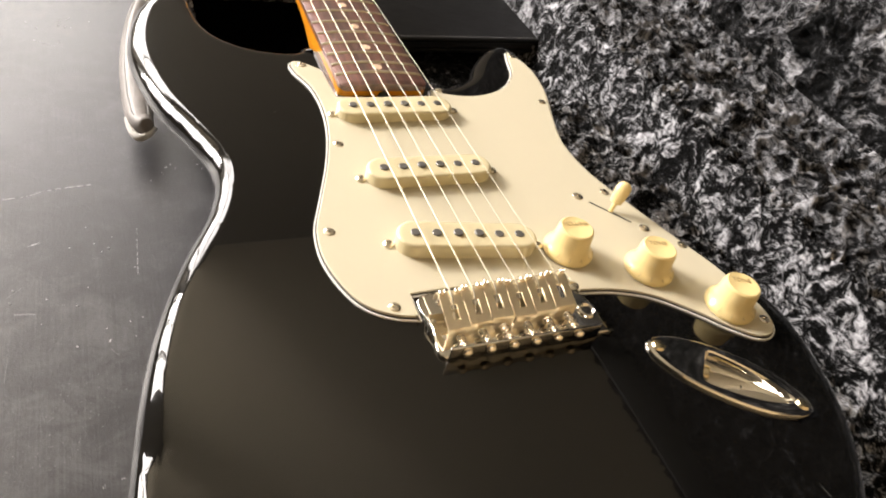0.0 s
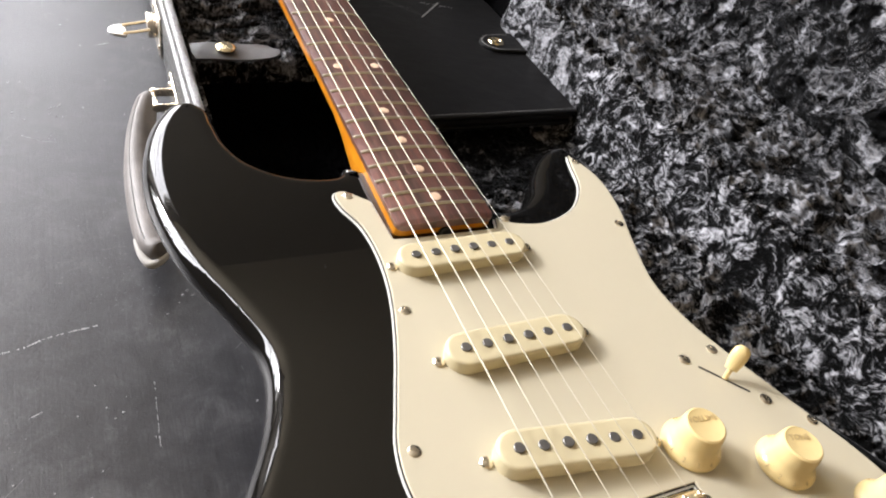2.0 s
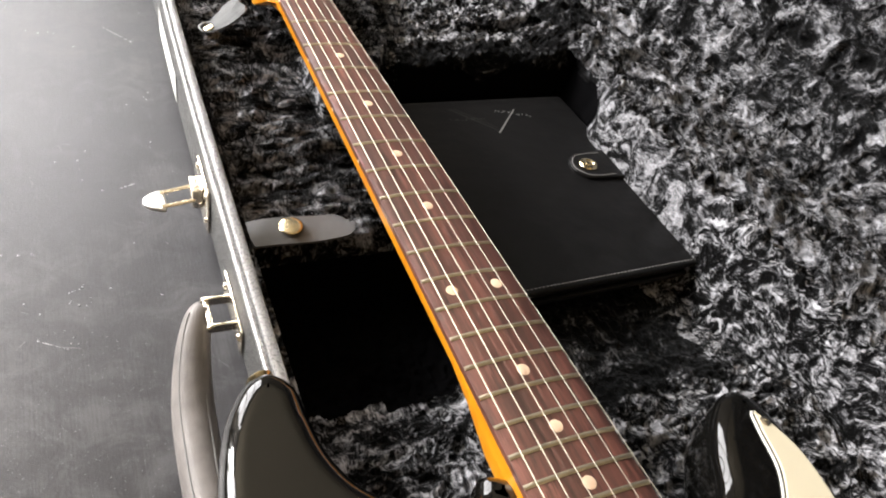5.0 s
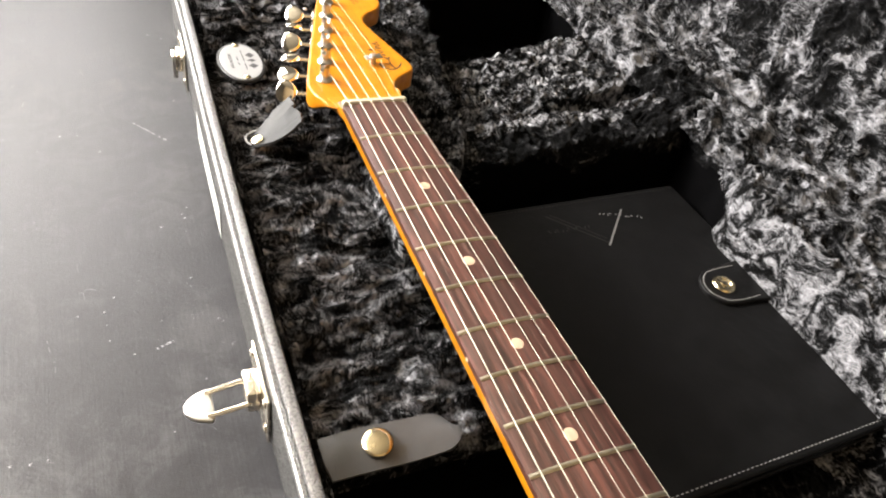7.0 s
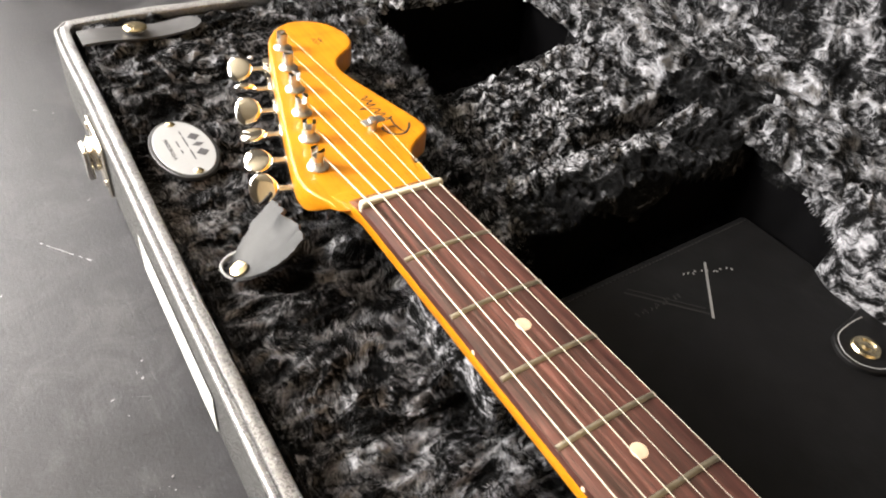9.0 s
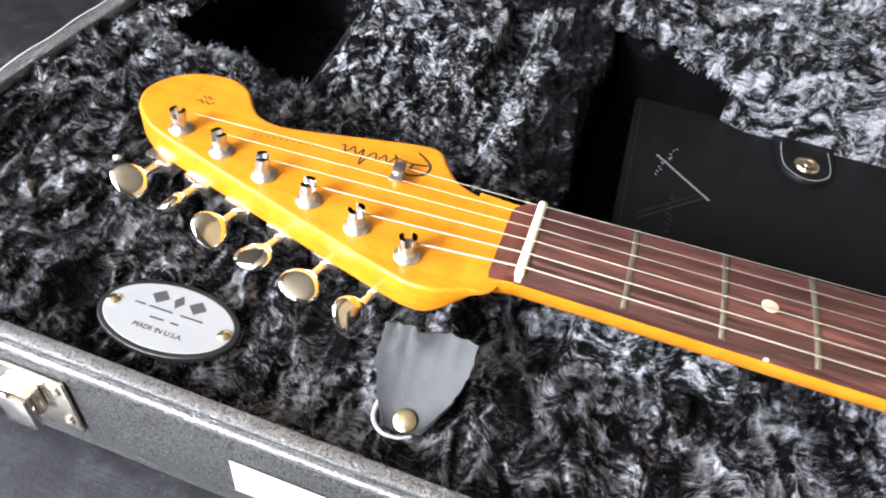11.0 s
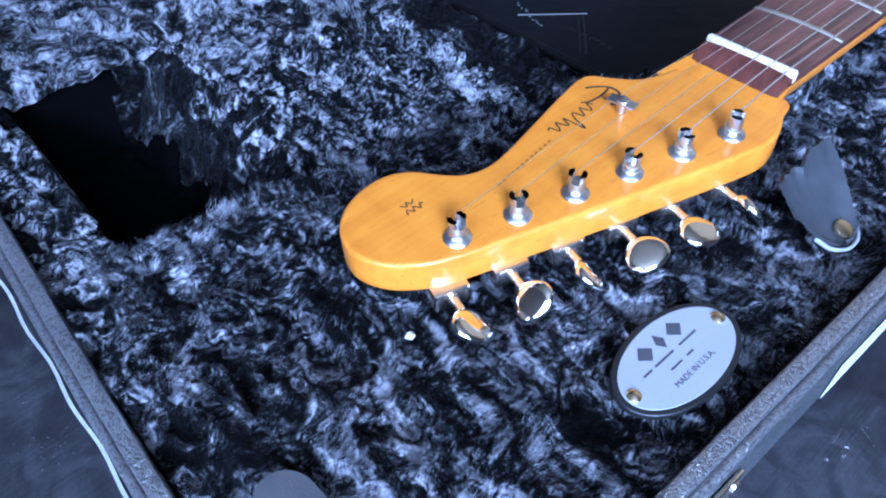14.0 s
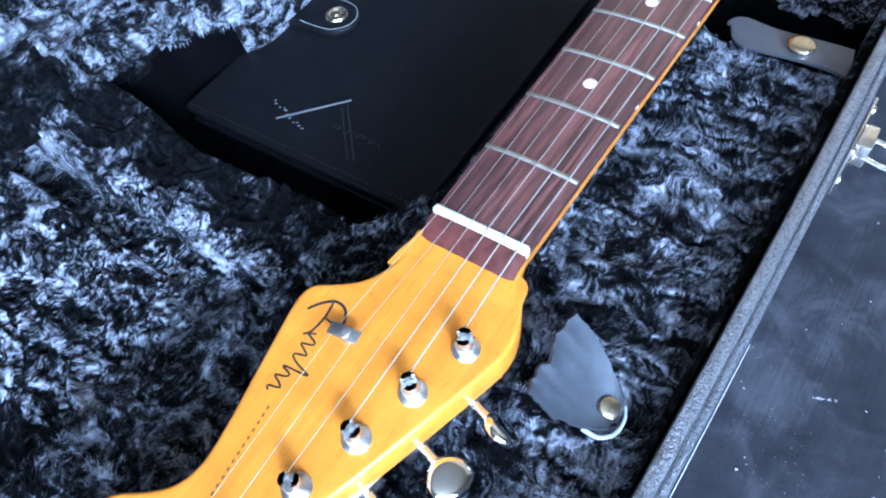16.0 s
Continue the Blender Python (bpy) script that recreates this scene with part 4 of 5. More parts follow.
for k, x in enumerate(STRING_X):
    y = (-0.0010, 0.0004, 0.0014, 0.0006, 0.0016, 0.0026)[k]
    saddle(x, y)
    part("length_screw", joined(tube([(x, -0.0170, -0.0044), (x, y - 0.006, -0.0044)], 0.0011, 8), coil(x, -0.0160, y - 0.0078, -0.0044, 0.0016, 5),
                                lathe([(0.0017, 0), (0.0022, 0.0004), (0.0022, 0.0012), (0.0014, 0.0020), (0, 0.0022)], 14, pose(x, -0.0178, -0.0044, 90))), NICKEL, bridge, "small screw with a spring")
    for s in (-1, 1):
        part("height_screw", lathe([(0.0013, -0.006), (0.0013, 0.0012), (0.0009, 0.0016), (0.0005, 0.0012), (0, 0.0011)], 12, pose(x + s * 0.0036, y + 0.0088, 0.0038)), NICKEL, bridge)

# neck
bm = bmesh.new()
rings = []
for y in [0.1813, 0.1817, 0.1826, 0.1844, 0.20, 0.23, 0.255, 0.28, 0.30, 0.36, 0.42, 0.48, 0.54, 0.60, 0.635, 0.650, 0.660, 0.670, 0.676]:
    half = (board_half(min(y, SCALE)) - 0.0001) * (0.80 if y < 0.1815 else 0.90 if y < 0.182 else 0.965 if y < 0.183 else 1.0)
    half += 0.0055 * float(smoothstep(0.650, 0.676, y))
    deep = 0.0195 + 0.0025 * (SCALE - min(y, SCALE)) / SCALE
    square = float(smoothstep(0.300, 0.250, y))
    deep += 0.004 * square
    fade = float(smoothstep(0.648, 0.674, y))
    top = -0.0046 + (HEAD - 0.0004 + 0.0046) * fade
    row = [bm.verts.new((-half, y, top)), bm.verts.new((half, y, top))]
    for k in range(15):
        a = math.pi * k / 14
        power = 0.76 - 0.54 * square
        cx = half * (math.copysign(abs(math.cos(a)) ** power, math.cos(a)))
        row.append(bm.verts.new((cx, y, top - 0.0012 - (deep + top - 0.0012) * math.sin(a) ** power)))
    rings.append(row)
bridge_rings(bm, rings)
bmesh.ops.recalc_face_normals(bm, faces=bm.faces)
neck = part("neck", bm, MAPLE, guitar, "amber lacquered maple neck")

# head: face outline with its waist, shoulder and ball
HEAD_LINE = curve_through([(-0.0213, 0.6560), (0.0213, 0.6560), (0.0222, 0.6650), (0.0245, 0.6770), (0.0295, 0.6870), (0.0380, 0.6940), (0.0448, 0.6985), (0.0470, 0.7050), (0.0450, 0.7170), (0.0395, 0.7400),
                           (0.0345, 0.7610), (0.0330, 0.7735), (0.0357, 0.7828), (0.0422, 0.7895), (0.0508, 0.7960), (0.0558, 0.8045), (0.0566, 0.8150), (0.0528, 0.8268), (0.0444, 0.8356), (0.0330, 0.8390),
                           (0.0222, 0.8356), (0.0133, 0.8272), (0.0062, 0.8145), (-0.0030, 0.7870), (-0.0125, 0.7575), (-0.0220, 0.7275), (-0.0312, 0.6970), (-0.0335, 0.6860), (-0.0325, 0.6760), (-0.0280, 0.6660)], 7)
bm = slab(HEAD_LINE, HEAD - 0.0142, HEAD, 0.0016, 0.0016, 4)
for v in bm.verts:
    v.co.z = HEAD + (v.co.z - HEAD) * (0.04 + 0.96 * float(smoothstep(0.6560, 0.6830, v.co.y)))
part("headstock", bm, MAPLE, neck, "amber maple headstock")

part("truss_rod_end", lathe([(0.0034, 0.0), (0.0034, 0.0016), (0.0026, 0.0020), (0, 0.0020)], 18, pose(0, 0.1811, -0.0095, 90)), DARK, neck, "dark truss rod end")

# fingerboard, frets, dots, nut
END = 0.1802
bm = bmesh.new()
rings = []
for y in [END, END + 0.0007, END + 0.0018, END + 0.0035] + [END + 0.0035 + k * (SCALE - END - 0.0035) / 24 for k in range(1, 25)] + [0.6530, 0.6560, 0.6590, 0.6608]:
    half = board_half(min(y, SCALE)) * (0.82 if y < END + 0.0003 else 0.91 if y < END + 0.001 else 0.97 if y < END + 0.002 else 1.0)
    drop = -0.0068 * float(smoothstep(0.6512, 0.6625, y)) - 0.0008 * (y < END + 0.001)
    row = [bm.verts.new((half * u, y, crown(half * u) * (1 - float(smoothstep(0.6505, 0.6560, y))) + drop - 0.0004 * (abs(u) > 0.99))) for u in [k / 6 - 1 for k in range(13)]]
    row += [bm.verts.new((half, y, -0.0050 + drop * 0.85)), bm.verts.new((-half, y, -0.0050 + drop * 0.85))]
    rings.append(row)
bridge_rings(bm, rings)
bmesh.ops.recalc_face_normals(bm, faces=bm.faces)
board = part("fingerboard", bm, ROSEWOOD, guitar, "reddish-brown rosewood fingerboard")
board.data.materials.append(TAIL_WOOD)
for f in board.data.polygons:
    if f.center.y > SCALE + 0.002:
        f.material_index = 1
for n in range(1, 22):
    y, half = fret_y(n), board_half(fret_y(n)) - 0.0002
    bm = bmesh.new()
    rows = []
    for k in range(15):
        u = -1 + 2 * k / 14
        x, tall = u * half, 0.0011 if 0 < k < 14 else 0.0006
        rows.append([bm.verts.new((x, y + 0.00115 * math.cos(a), crown(x) - 0.0001 + tall * math.sin(a))) for a in [math.pi * q / 6 for q in range(7)]])
    bridge_rings(bm, rows)
    bmesh.ops.recalc_face_normals(bm, faces=bm.faces)
    part("fret", bm, FRET_WIRE, board, "worn nickel-silver fret")
for n in (3, 5, 7, 9, 12, 15, 17, 19, 21):
    y = (fret_y(n) + fret_y(n - 1)) / 2
    for x in ((-0.0125, 0.0125) if n == 12 else (0.0,)):
        part("inlay_dot", lathe([(0.0031, -0.0005), (0.0031, 0.00012), (0.0028, 0.00022), (0, 0.00022)], 24, pose(x, y, crown(x))), CLAY, board, "pale clay position dot")
for n in (3, 5, 7):
    part("side_dot", lathe([(0.001, -0.0002), (0.001, 0.0002), (0, 0.00025)], 12, pose(-board_half(fret_y(n - 0.5)), (fret_y(n) + fret_y(n - 1)) / 2, -0.0038, 0, -90)), CLAY, board)
bm = box(-0.0213, 0.0213, SCALE - 0.0002, SCALE + 0.0036, -0.004, 0.0021, 0.0014, 4)
for v in bm.verts:
    v.co.z += crown(v.co.x) * 0.7
part("nut", bm, BONE, guitar, "bone-white string nut")

# tuners: six in line
POSTS = [Vector((-0.0207 + 0.0066 * k, 0.6918 + 0.0232 * k)) for k in range(6)]
AXIS = Vector((-0.0228, 0.00645)).normalized()
KEY_TURN = (-60, -10, 15, -45, 45, -35)


def tuner(k):
    p = POSTS[k]
    m = pose(p.x, p.y, HEAD)
    bm = lathe([(0.0052, 0.0), (0.0053, 0.0006), (0.0048, 0.0013), (0.0036, 0.0017), (0.0030, 0.0022), (0.0026, 0.0034), (0.0026, 0.0058), (0.0029, 0.0066), (0, 0.0066)], 24, m)
    for half in (0, 180):
        arc = [Vector((0.0031 * math.cos(a), 0.0031 * math.sin(a))) for a in [radians(30 + 120 * q / 9) for q in range(10)]]
        inner = [Vector((0.0014 * math.cos(a), 0.0014 + 0.0006 * math.sin(a))) for a in [radians(170 - 160 * q / 5) for q in range(6)]]
        bm = joined(bm, moved(slab(arc + inner, 0.0064, 0.0100, 0.0003), m @ pose(0, 0, 0, 0, 0, half + 25 + 31 * k)))
    t = part("tuner_post", bm, SATIN, guitar, "slotted nickel tuner post with bushing")
    out = Vector((AXIS.x, AXIS.y, 0))
    base = Vector((p.x, p.y, HEAD - 0.0172))
    turn = Matrix.Translation(base) @ Matrix.Rotation(math.atan2(AXIS.y, AXIS.x), 4, "Z") @ Matrix.Translation((0, -0.0075, 0))
    part("tuner_housing", moved(box(-0.011, 0.0112, -0.0072, 0.0072, -0.0050, 0.0042, 0.0015), turn), NICKEL, t, "nickel tuner housing")
    part("key_shaft", tube([turn @ Vector((0.0105, 0, 0)), turn @ Vector((0.0140, 0, 0)), turn @ Vector((0.0195, 0, 0))], [0.0021, 0.0017, 0.0022], 12), NICKEL, t)
    bm = bmesh.new()
    bmesh.ops.create_uvsphere(bm, u_segments=36, v_segments=18, radius=1.0)
    for v in bm.verts:
        way, flat = math.atan2(v.co.y, v.co.x), math.hypot(v.co.x, v.co.y) ** 0.62
        x = 0.0008 + 0.0076 * math.cos(way) * flat
        v.co = (x, 0.0086 * math.sin(way) * (1 + 0.16 * math.cos(way)) * flat, math.copysign(0.0028 * abs(v.co.z) ** 0.85, v.co.z) * (1.1 - 40 * x))
    bm.transform(turn @ pose(0.0240, 0, 0) @ Matrix.Rotation(radians(KEY_TURN[k]), 4, "X"))
    part("tuner_key", bm, KEY_CHROME, t, "oval nickel tuner key")


for k in range(6):
    tuner(k)
tree = part("string_tree", joined(lathe([(0.0022, 0), (0.0022, 0.004), (0, 0.004)], 14, pose(0.0190, 0.7105, HEAD)), moved(box(-0.0062, 0.0062, -0.0026, 0.0026, -0.0004, 0.0006, 0.0003), pose(0.0190, 0.7105, HEAD + 0.0046, 0, 0, 8)),
                                  lathe([(0.0025, 0), (0.0025, 0.0012), (0, 0.0018)], 14, pose(0.0190, 0.7105, HEAD + 0.005))), SATIN, guitar, "small nickel string tree")

# strings
for k in range(6):
    xs, r = STRING_X[k], STRING_R[k]
    xn = (k - 2.5) * 0.0071
    ys = (-0.0010, 0.0004, 0.0014, 0.0006, 0.0016, 0.0026)[k]
    p = POSTS[k]
    pts = [(xs, ys - 0.0005, -0.0030), (xs, ys + 0.0015, 0.0008), (xs, ys + 0.006, 0.0038 + r), (xs, ys + 0.0090, 0.0042 + r), (xs * 0.9 + xn * 0.1, ys + 0.07, 0.0040 + r)]
    pts += [(xs + (xn - xs) * f, ys + 0.009 + (SCALE - ys - 0.009) * f, 0.0042 + (0.0018 + crown(xn) * 0.6 - 0.0042) * f + r) for f in (0.35, 0.6, 0.85)]
    pts += [(xn, SCALE + 0.0008, 0.0016 + crown(xn) * 0.7 + r * 0.6), (xn, SCALE + 0.0034, 0.0012 + crown(xn) * 0.7 + r * 0.6)]
    side = 0.0033
    if k >= 4:
        pts += [(0.0190 + (-0.0042 if k == 4 else 0.0042), 0.7105, HEAD + 0.0042 - r)]
    pts += [(p.x + side, p.y - 0.001, HEAD + 0.0045 + 0.0006 * k)]
    for q in range(1, 28):
        a = q * math.pi / 6
        pts.append((p.x + side * math.cos(a), p.y + side * math.sin(a), HEAD + 0.0045 + 0.0006 * k - 0.00018 * q * (1 if k < 4 else 0.6) - 0.0004 * (k > 3)))
    part("string", tube(pts, r, 8), WOUND if k < 3 else STRING, guitar, "wound steel guitar string" if k < 3 else "plain steel guitar string")

# marks on the head: plain shapes in place of the maker's marks
bm = tube(curve_through([(0.0400, 0.7085, 0), (0.0370, 0.7040, 0), (0.0325, 0.7005, 0), (0.0270, 0.7015, 0), (0.0238, 0.7070, 0), (0.0250, 0.7100, 0)], 6, False), 0.0006, 6, True, 0.1)
bm = joined(bm, tube(curve_through([(0.0330, 0.7015, 0), (0.0318, 0.7080, 0), (0.0325, 0.7150, 0), (0.0345, 0.7175, 0)], 6, False), 0.0005, 6, True, 0.1),
            tube(curve_through([(0.0318, 0.7080, 0), (0.0280, 0.7085, 0)], 6, False), 0.0004, 6, True, 0.1))
wave = [(0.0300 + 0.0026 * math.sin(k * 1.9) - (0.0085 if k == 10 else 0), 0.7150 + 0.00145 * k, 0) for k in range(19)]
bm = joined(bm, tube(curve_through(wave, 5, False), 0.0004, 6, True, 0.1))
part("head_mark", moved(bm, pose(0, 0, HEAD + 0.0001)), PRINT, neck, "dark flowing maker's mark")
bm = None
for k in range(12):
    f = k / 11
    one = box(-0.0004, 0.0004, -0.0007, 0.0007, 0, 0.0001)
    one = moved(one, pose(0.0262 - 0.0042 * f, 0.7460 + 0.0320 * f, HEAD + 0.0001, 0, 0, 8))
    bm = one if bm is None else joined(bm, one)
part("head_bars", bm, FADED_PRINT, neck, "row of small dark printed bars", smooth=False)
bm = tube(curve_through([(0.0340 + 0.0013 * math.sin(k * 2.1), 0.8050 + 0.0010 * k, 0) for k in range(9)], 5, False), 0.0003, 5, True, 0.1)
bm = joined(bm, tube(curve_through([(0.0375 + 0.0012 * math.sin(k * 2.3 + 1), 0.8065 + 0.0010 * k, 0) for k in range(7)], 5, False), 0.0003, 5, True, 0.1))
part("head_scribble", moved(bm, pose(0, 0, HEAD + 0.0001)), PRINT, neck, "small dark script mark")

# jack plate with its sunken cup
m = pose(JACK.x, JACK.y, FACE, 0, 0, math.degrees(JACK_TURN))
outer = [Vector((0.0385 * math.copysign(abs(math.cos(a)) ** 0.92, math.cos(a)), 0.0142 * math.copysign(abs(math.sin(a)) ** 1.15, math.sin(a)))) for a in [2 * math.pi * k / 60 for k in range(60)]]
cup = curve_through([(0.0285, 0.0), (0.0225, 0.0042), (0.010, 0.0080), (-0.0060, 0.0097), (-0.0108, 0.0080), (-0.0112, 0.0), (-0.0108, -0.0080), (-0.0060, -0.0097), (0.010, -0.0080), (0.0225, -0.0042)], 6)
bm = bmesh.new()
rings = [[bm.verts.new((p.x * s, p.y * s, z)) for p in outer] for s, z in ((1.0, 0.0), (1.0, 0.0008), (0.985, 0.0017), (0.95, 0.0021), (0.93, 0.00212))]
rings += [[bm.verts.new((p.x * s, p.y * s, z)) for p in cup] for s, z in ((1.10, 0.00212), (1.05, 0.0021), (1.0, 0.0014))]
rings.append([bm.verts.new((p.x * 0.96, p.y * 0.92, -0.0115 + 0.0122 * (p.x * 0.96 + 0.0112) / 0.0397)) for p in cup])
bridge_rings(bm, rings, caps=False)
bm.faces.new(rings[-1])
bmesh.ops.recalc_face_normals(bm, faces=bm.faces)
jack = part("jack_plate", moved(bm, m), CHROME, guitar, "chrome boat-shaped output socket plate")
for s in (-1, 1):
    part("plate_screw", lathe([(0.0034, 0.0014), (0.0034, 0.002), (0.0024, 0.0031), (0, 0.0034)], 18, m @ pose(s * 0.0330, 0, 0)), BRASS, jack, "slotted screw")
part("socket", lathe([(0.0046, 0.0), (0.0046, 0.0040), (0.0040, 0.0046), (0.0030, 0.0046), (0.0028, 0.001), (0, 0.001)], 24, m @ pose(-0.0118, 0, -0.0046, 0, 80, 0)), BRASS, jack, "threaded brass socket")
part("strap_button", lathe([(0.0060, 0.0), (0.0052, 0.0010), (0.0034, 0.0030), (0.0032, 0.0060), (0.0062, 0.0086), (0.0064, 0.0098), (0.0050, 0.0106), (0, 0.0106)], 24, pose(-0.1060, 0.3155, FACE - 0.021, -90, 0, 8)), BRASS, body, "brass strap button at the horn")

# ---------------------------------------------------------------- things in and on the case


def snap(name, m, radius, parent, material=BRASS, label="domed metal snap"):
    return part(name, lathe([(radius, -0.0006), (radius, 0.0004), (radius * 0.94, 0.0009), (radius * 0.6, 0.0014), (0, 0.0015)], 28, m), material, parent, label)


# strap across the neck's rest, open
strap = thing("neck_strap", "open grey leather neck strap with a metal snap, on black plush", "strap")
rows = []
for k in range(32):
    f = k / 17 if k < 15 else 14 / 17 + (1 - 14 / 17) * math.sin((k - 14) / 17 * math.pi / 2)
    x, y = -0.0875 + 0.0640 * f, 0.4405 - 0.0005 * f
    half = 0.0108 * (1 if f < 0.83 else max(0.003, 1 - ((f - 0.83) / 0.17) ** 2.2) ** 0.5)
    z = 0.0722 + 0.0007 * math.sin(f * 7) + 0.001 * f
    rows.append([(x - 0.0018 * q, y + half * q, z - 0.0008 * q * q + 0.0012 * q * math.sin(f * 4)) for q in (-1, -0.6, -0.2, 0.2, 0.6, 1)])
part("leather", sheet(rows, 0.0018), STRAP_LEATHER, strap)
snap("snap", pose(-0.0620, 0.4410, 0.0745, 2, -3), 0.0073, strap)

# torn grey leather tab beside the head
tab = thing("leather_tab", "torn grey leather tab curling up from a brass snap", "leather tab")
rows = []
for k in range(18):
    f = k / 17
    cx, cy = -0.0720 + 0.0270 * f, 0.6735 - 0.0005 * f
    half = 0.0062 + 0.0118 * math.sin(min(f * 1.9, 1.57)) - 0.0005 * f
    z = 0.0775 + 0.0255 * f ** 1.25
    row = []
    for q in [c / 8 - 1 for c in range(17)]:
        ragged = 0.5 * (0.0030 * noise.noise(Vector((f * 9, q * 6, 0))) + 0.0016 * noise.noise(Vector((f * 31, q * 3, 4)))) * min(1, 1.6 * f) * abs(q)
        bite = 0.0022 * noise.noise(Vector((q * 7, 2, 0))) * f ** 3 + 0.0035 * math.exp(-((q - 0.15) / 0.25) ** 2) * max(0, f - 0.75) * 4
        row.append((cx - bite + 0.0025 * math.cos(q * 1.6) * f, cy + half * q + ragged, z + 0.0030 * q * q * (1 - f) - 0.0015 * q))
    rows.append(row)
part("leather", sheet(rows, 0.0014), GREY_LEATHER, tab)
snap("snap", pose(-0.0690, 0.6730, 0.0812, 0, -22), 0.0043, tab)

curl = curve_through([(-0.0640, 0.6850, 0.0805), (-0.0705, 0.6845, 0.0795), (-0.0750, 0.6800, 0.0795), (-0.0755, 0.6735, 0.0800), (-0.0735, 0.6690, 0.0805)], 6, False)
part("raw_edge", tube(curl, [0.0010 - 0.0005 * k / (len(curl) - 1) for k in range(len(curl))], 8), EDGING, tab, "pale raw edge curling round the snap")

# strap at the far end
strap2 = thing("end_strap", "grey leather strap with a metal snap on black plush", "strap")
rows = []
for k in range(24):
    f = k / 17 if k < 15 else 14 / 17 + (1 - 14 / 17) * math.sin((k - 14) / 9 * math.pi / 2)
    x, y = -0.083 + 0.077 * f, 0.899 + 0.004 * f
    half = 0.0095 * (1 if f < 0.86 else math.sqrt(max(0.004, 1 - ((f - 0.86) / 0.14) ** 2)))
    rows.append([(x, y + half * q, 0.0905 + 0.0015 * math.sin(f * 6 + 1)) for q in (-1, -0.6, -0.2, 0.2, 0.6, 1)])
part("leather", sheet(rows, 0.0018), STRAP_LEATHER, strap2)
snap("snap", pose(-0.0490, 0.9012, 0.0928), 0.0073, strap2)

# maker's badge: oval plate in a black frame
badge = thing("case_badge", "oval silver maker's plate in a black frame, tacked to the plush", "badge")
mb = pose(-0.0610, 0.7725, 0.0810, 0, 0, 0)


def oval(a, b, n=56):
    return [Vector((a * math.cos(2 * math.pi * k / n), b * math.sin(2 * math.pi * k / n))) for k in range(n)]


part("frame", moved(slab(oval(0.0172, 0.0290), 0, 0.0024, 0.0008, 0, 3), mb), BLACK_PLY, badge, "black plastic frame")
part("plate", moved(slab(oval(0.0150, 0.0268), 0.0010, 0.0027, 0.0003, 0, 2, 0.0002), mb), BADGE_FACE, badge, "silver plate")
for s in (-1, 1):
    part("tack", lathe([(0.0026, 0.0), (0.0026, 0.0004), (0.0016, 0.0011), (0, 0.0013)], 16, mb @ pose(0, s * 0.0238, 0.0027)), BRASS, badge, "brass tack")
text = mb @ pose(0, 0, 0.00275, 0, 0, -90)
mark = joined(*[moved(slab([Vector((w, 0)), Vector((0, 0.0034)), Vector((-w, 0)), Vector((0, -0.0034))], 0, 0.0001), text @ pose(dx, 0.0077, 0)) for w, dx in ((0.0038, -0.0080), (0.0022, 0.0), (0.0038, 0.0080))])
part("mark", mark, BADGE_PRINT, badge, "dark maker's mark", smooth=False)
bars = joined(*[moved(box(-w, w, -0.00038, 0.00038, 0, 0.0001), text @ pose(dx, dy, 0)) for w, dx, dy in ((0.0022, -0.0135, 0.0022), (0.0050, -0.0045, 0.0022), (0.0048, 0.0085, 0.0022), (0.0030, -0.0035, -0.0022), (0.0018, 0.0040, -0.0022))])
part("printed_bars", bars, BADGE_PRINT, badge, "rows of small print", smooth=False)
part("lettering", lettering("MADE IN U.S.A.", 0.0031, text @ pose(0, -0.0072, 0), 0.0001), BADGE_PRINT, badge, "small dark print")

# leather folder in the accessory well
folder = thing("leather_folder", "black leather document folder with a snapped tongue, in the case's well", "folder")
mf = pose(0.1600, 0.4995, 0.0290, 0, 0, 1.0)


def rounded_box_outline(w, h, r, n=5):
    out = []
    for cx, cy, a0 in ((w / 2 - r, h / 2 - r, 0), (-w / 2 + r, h / 2 - r, 90), (-w / 2 + r, -h / 2 + r, 180), (w / 2 - r, -h / 2 + r, 270)):
        out += [Vector((cx + r * math.cos(radians(a0 + 90 * k / n)), cy + r * math.sin(radians(a0 + 90 * k / n)))) for k in range(n + 1)]
    return out


part("back_cover", moved(slab(rounded_box_outline(0.178, 0.230, 0.004), 0, 0.004, 0.0015, 0.0015, 3), mf), BLACK_LEATHER, folder)
part("inner_leaf", moved(slab(rounded_box_outline(0.172, 0.222, 0.003), 0.004, 0.0105), mf), BLACK_PLY, folder, "dark inner leaves", smooth=False)
front = part("front_cover", moved(slab(rounded_box_outline(0.180, 0.232, 0.004), 0.0105, 0.0150, 0.0018, 0.0015, 4), mf), BLACK_LEATHER, folder, "smooth black leather cover")
for edge in (-0.1120, 0.1120):
    stitch = None
    for k in range(54):
        one = moved(box(-0.0007, 0.0007, -0.0003, 0.0003, 0, 0.0004), mf @ pose(-0.0855 + k * 0.171 / 53, edge, 0.0150))
        stitch = one if stitch is None else joined(stitch, one)
    part("stitching", stitch, STITCH if edge < 0 else FAINT_PRINT, front, "row of grey stitches", smooth=False)
tongue = part("tongue", moved(slab(curve_through([(0.034, -0.017), (0.034, 0.017), (0.010, 0.0175), (-0.009, 0.0155), (-0.0175, 0.0075), (-0.0195, 0.0), (-0.0175, -0.0075), (-0.009, -0.0155), (0.010, -0.0175)], 5), 0.0150, 0.0182, 0.0012, 0, 3), mf @ pose(0.0540, 0.006, 0)),
              BLACK_LEATHER, folder, "rounded leather tongue")
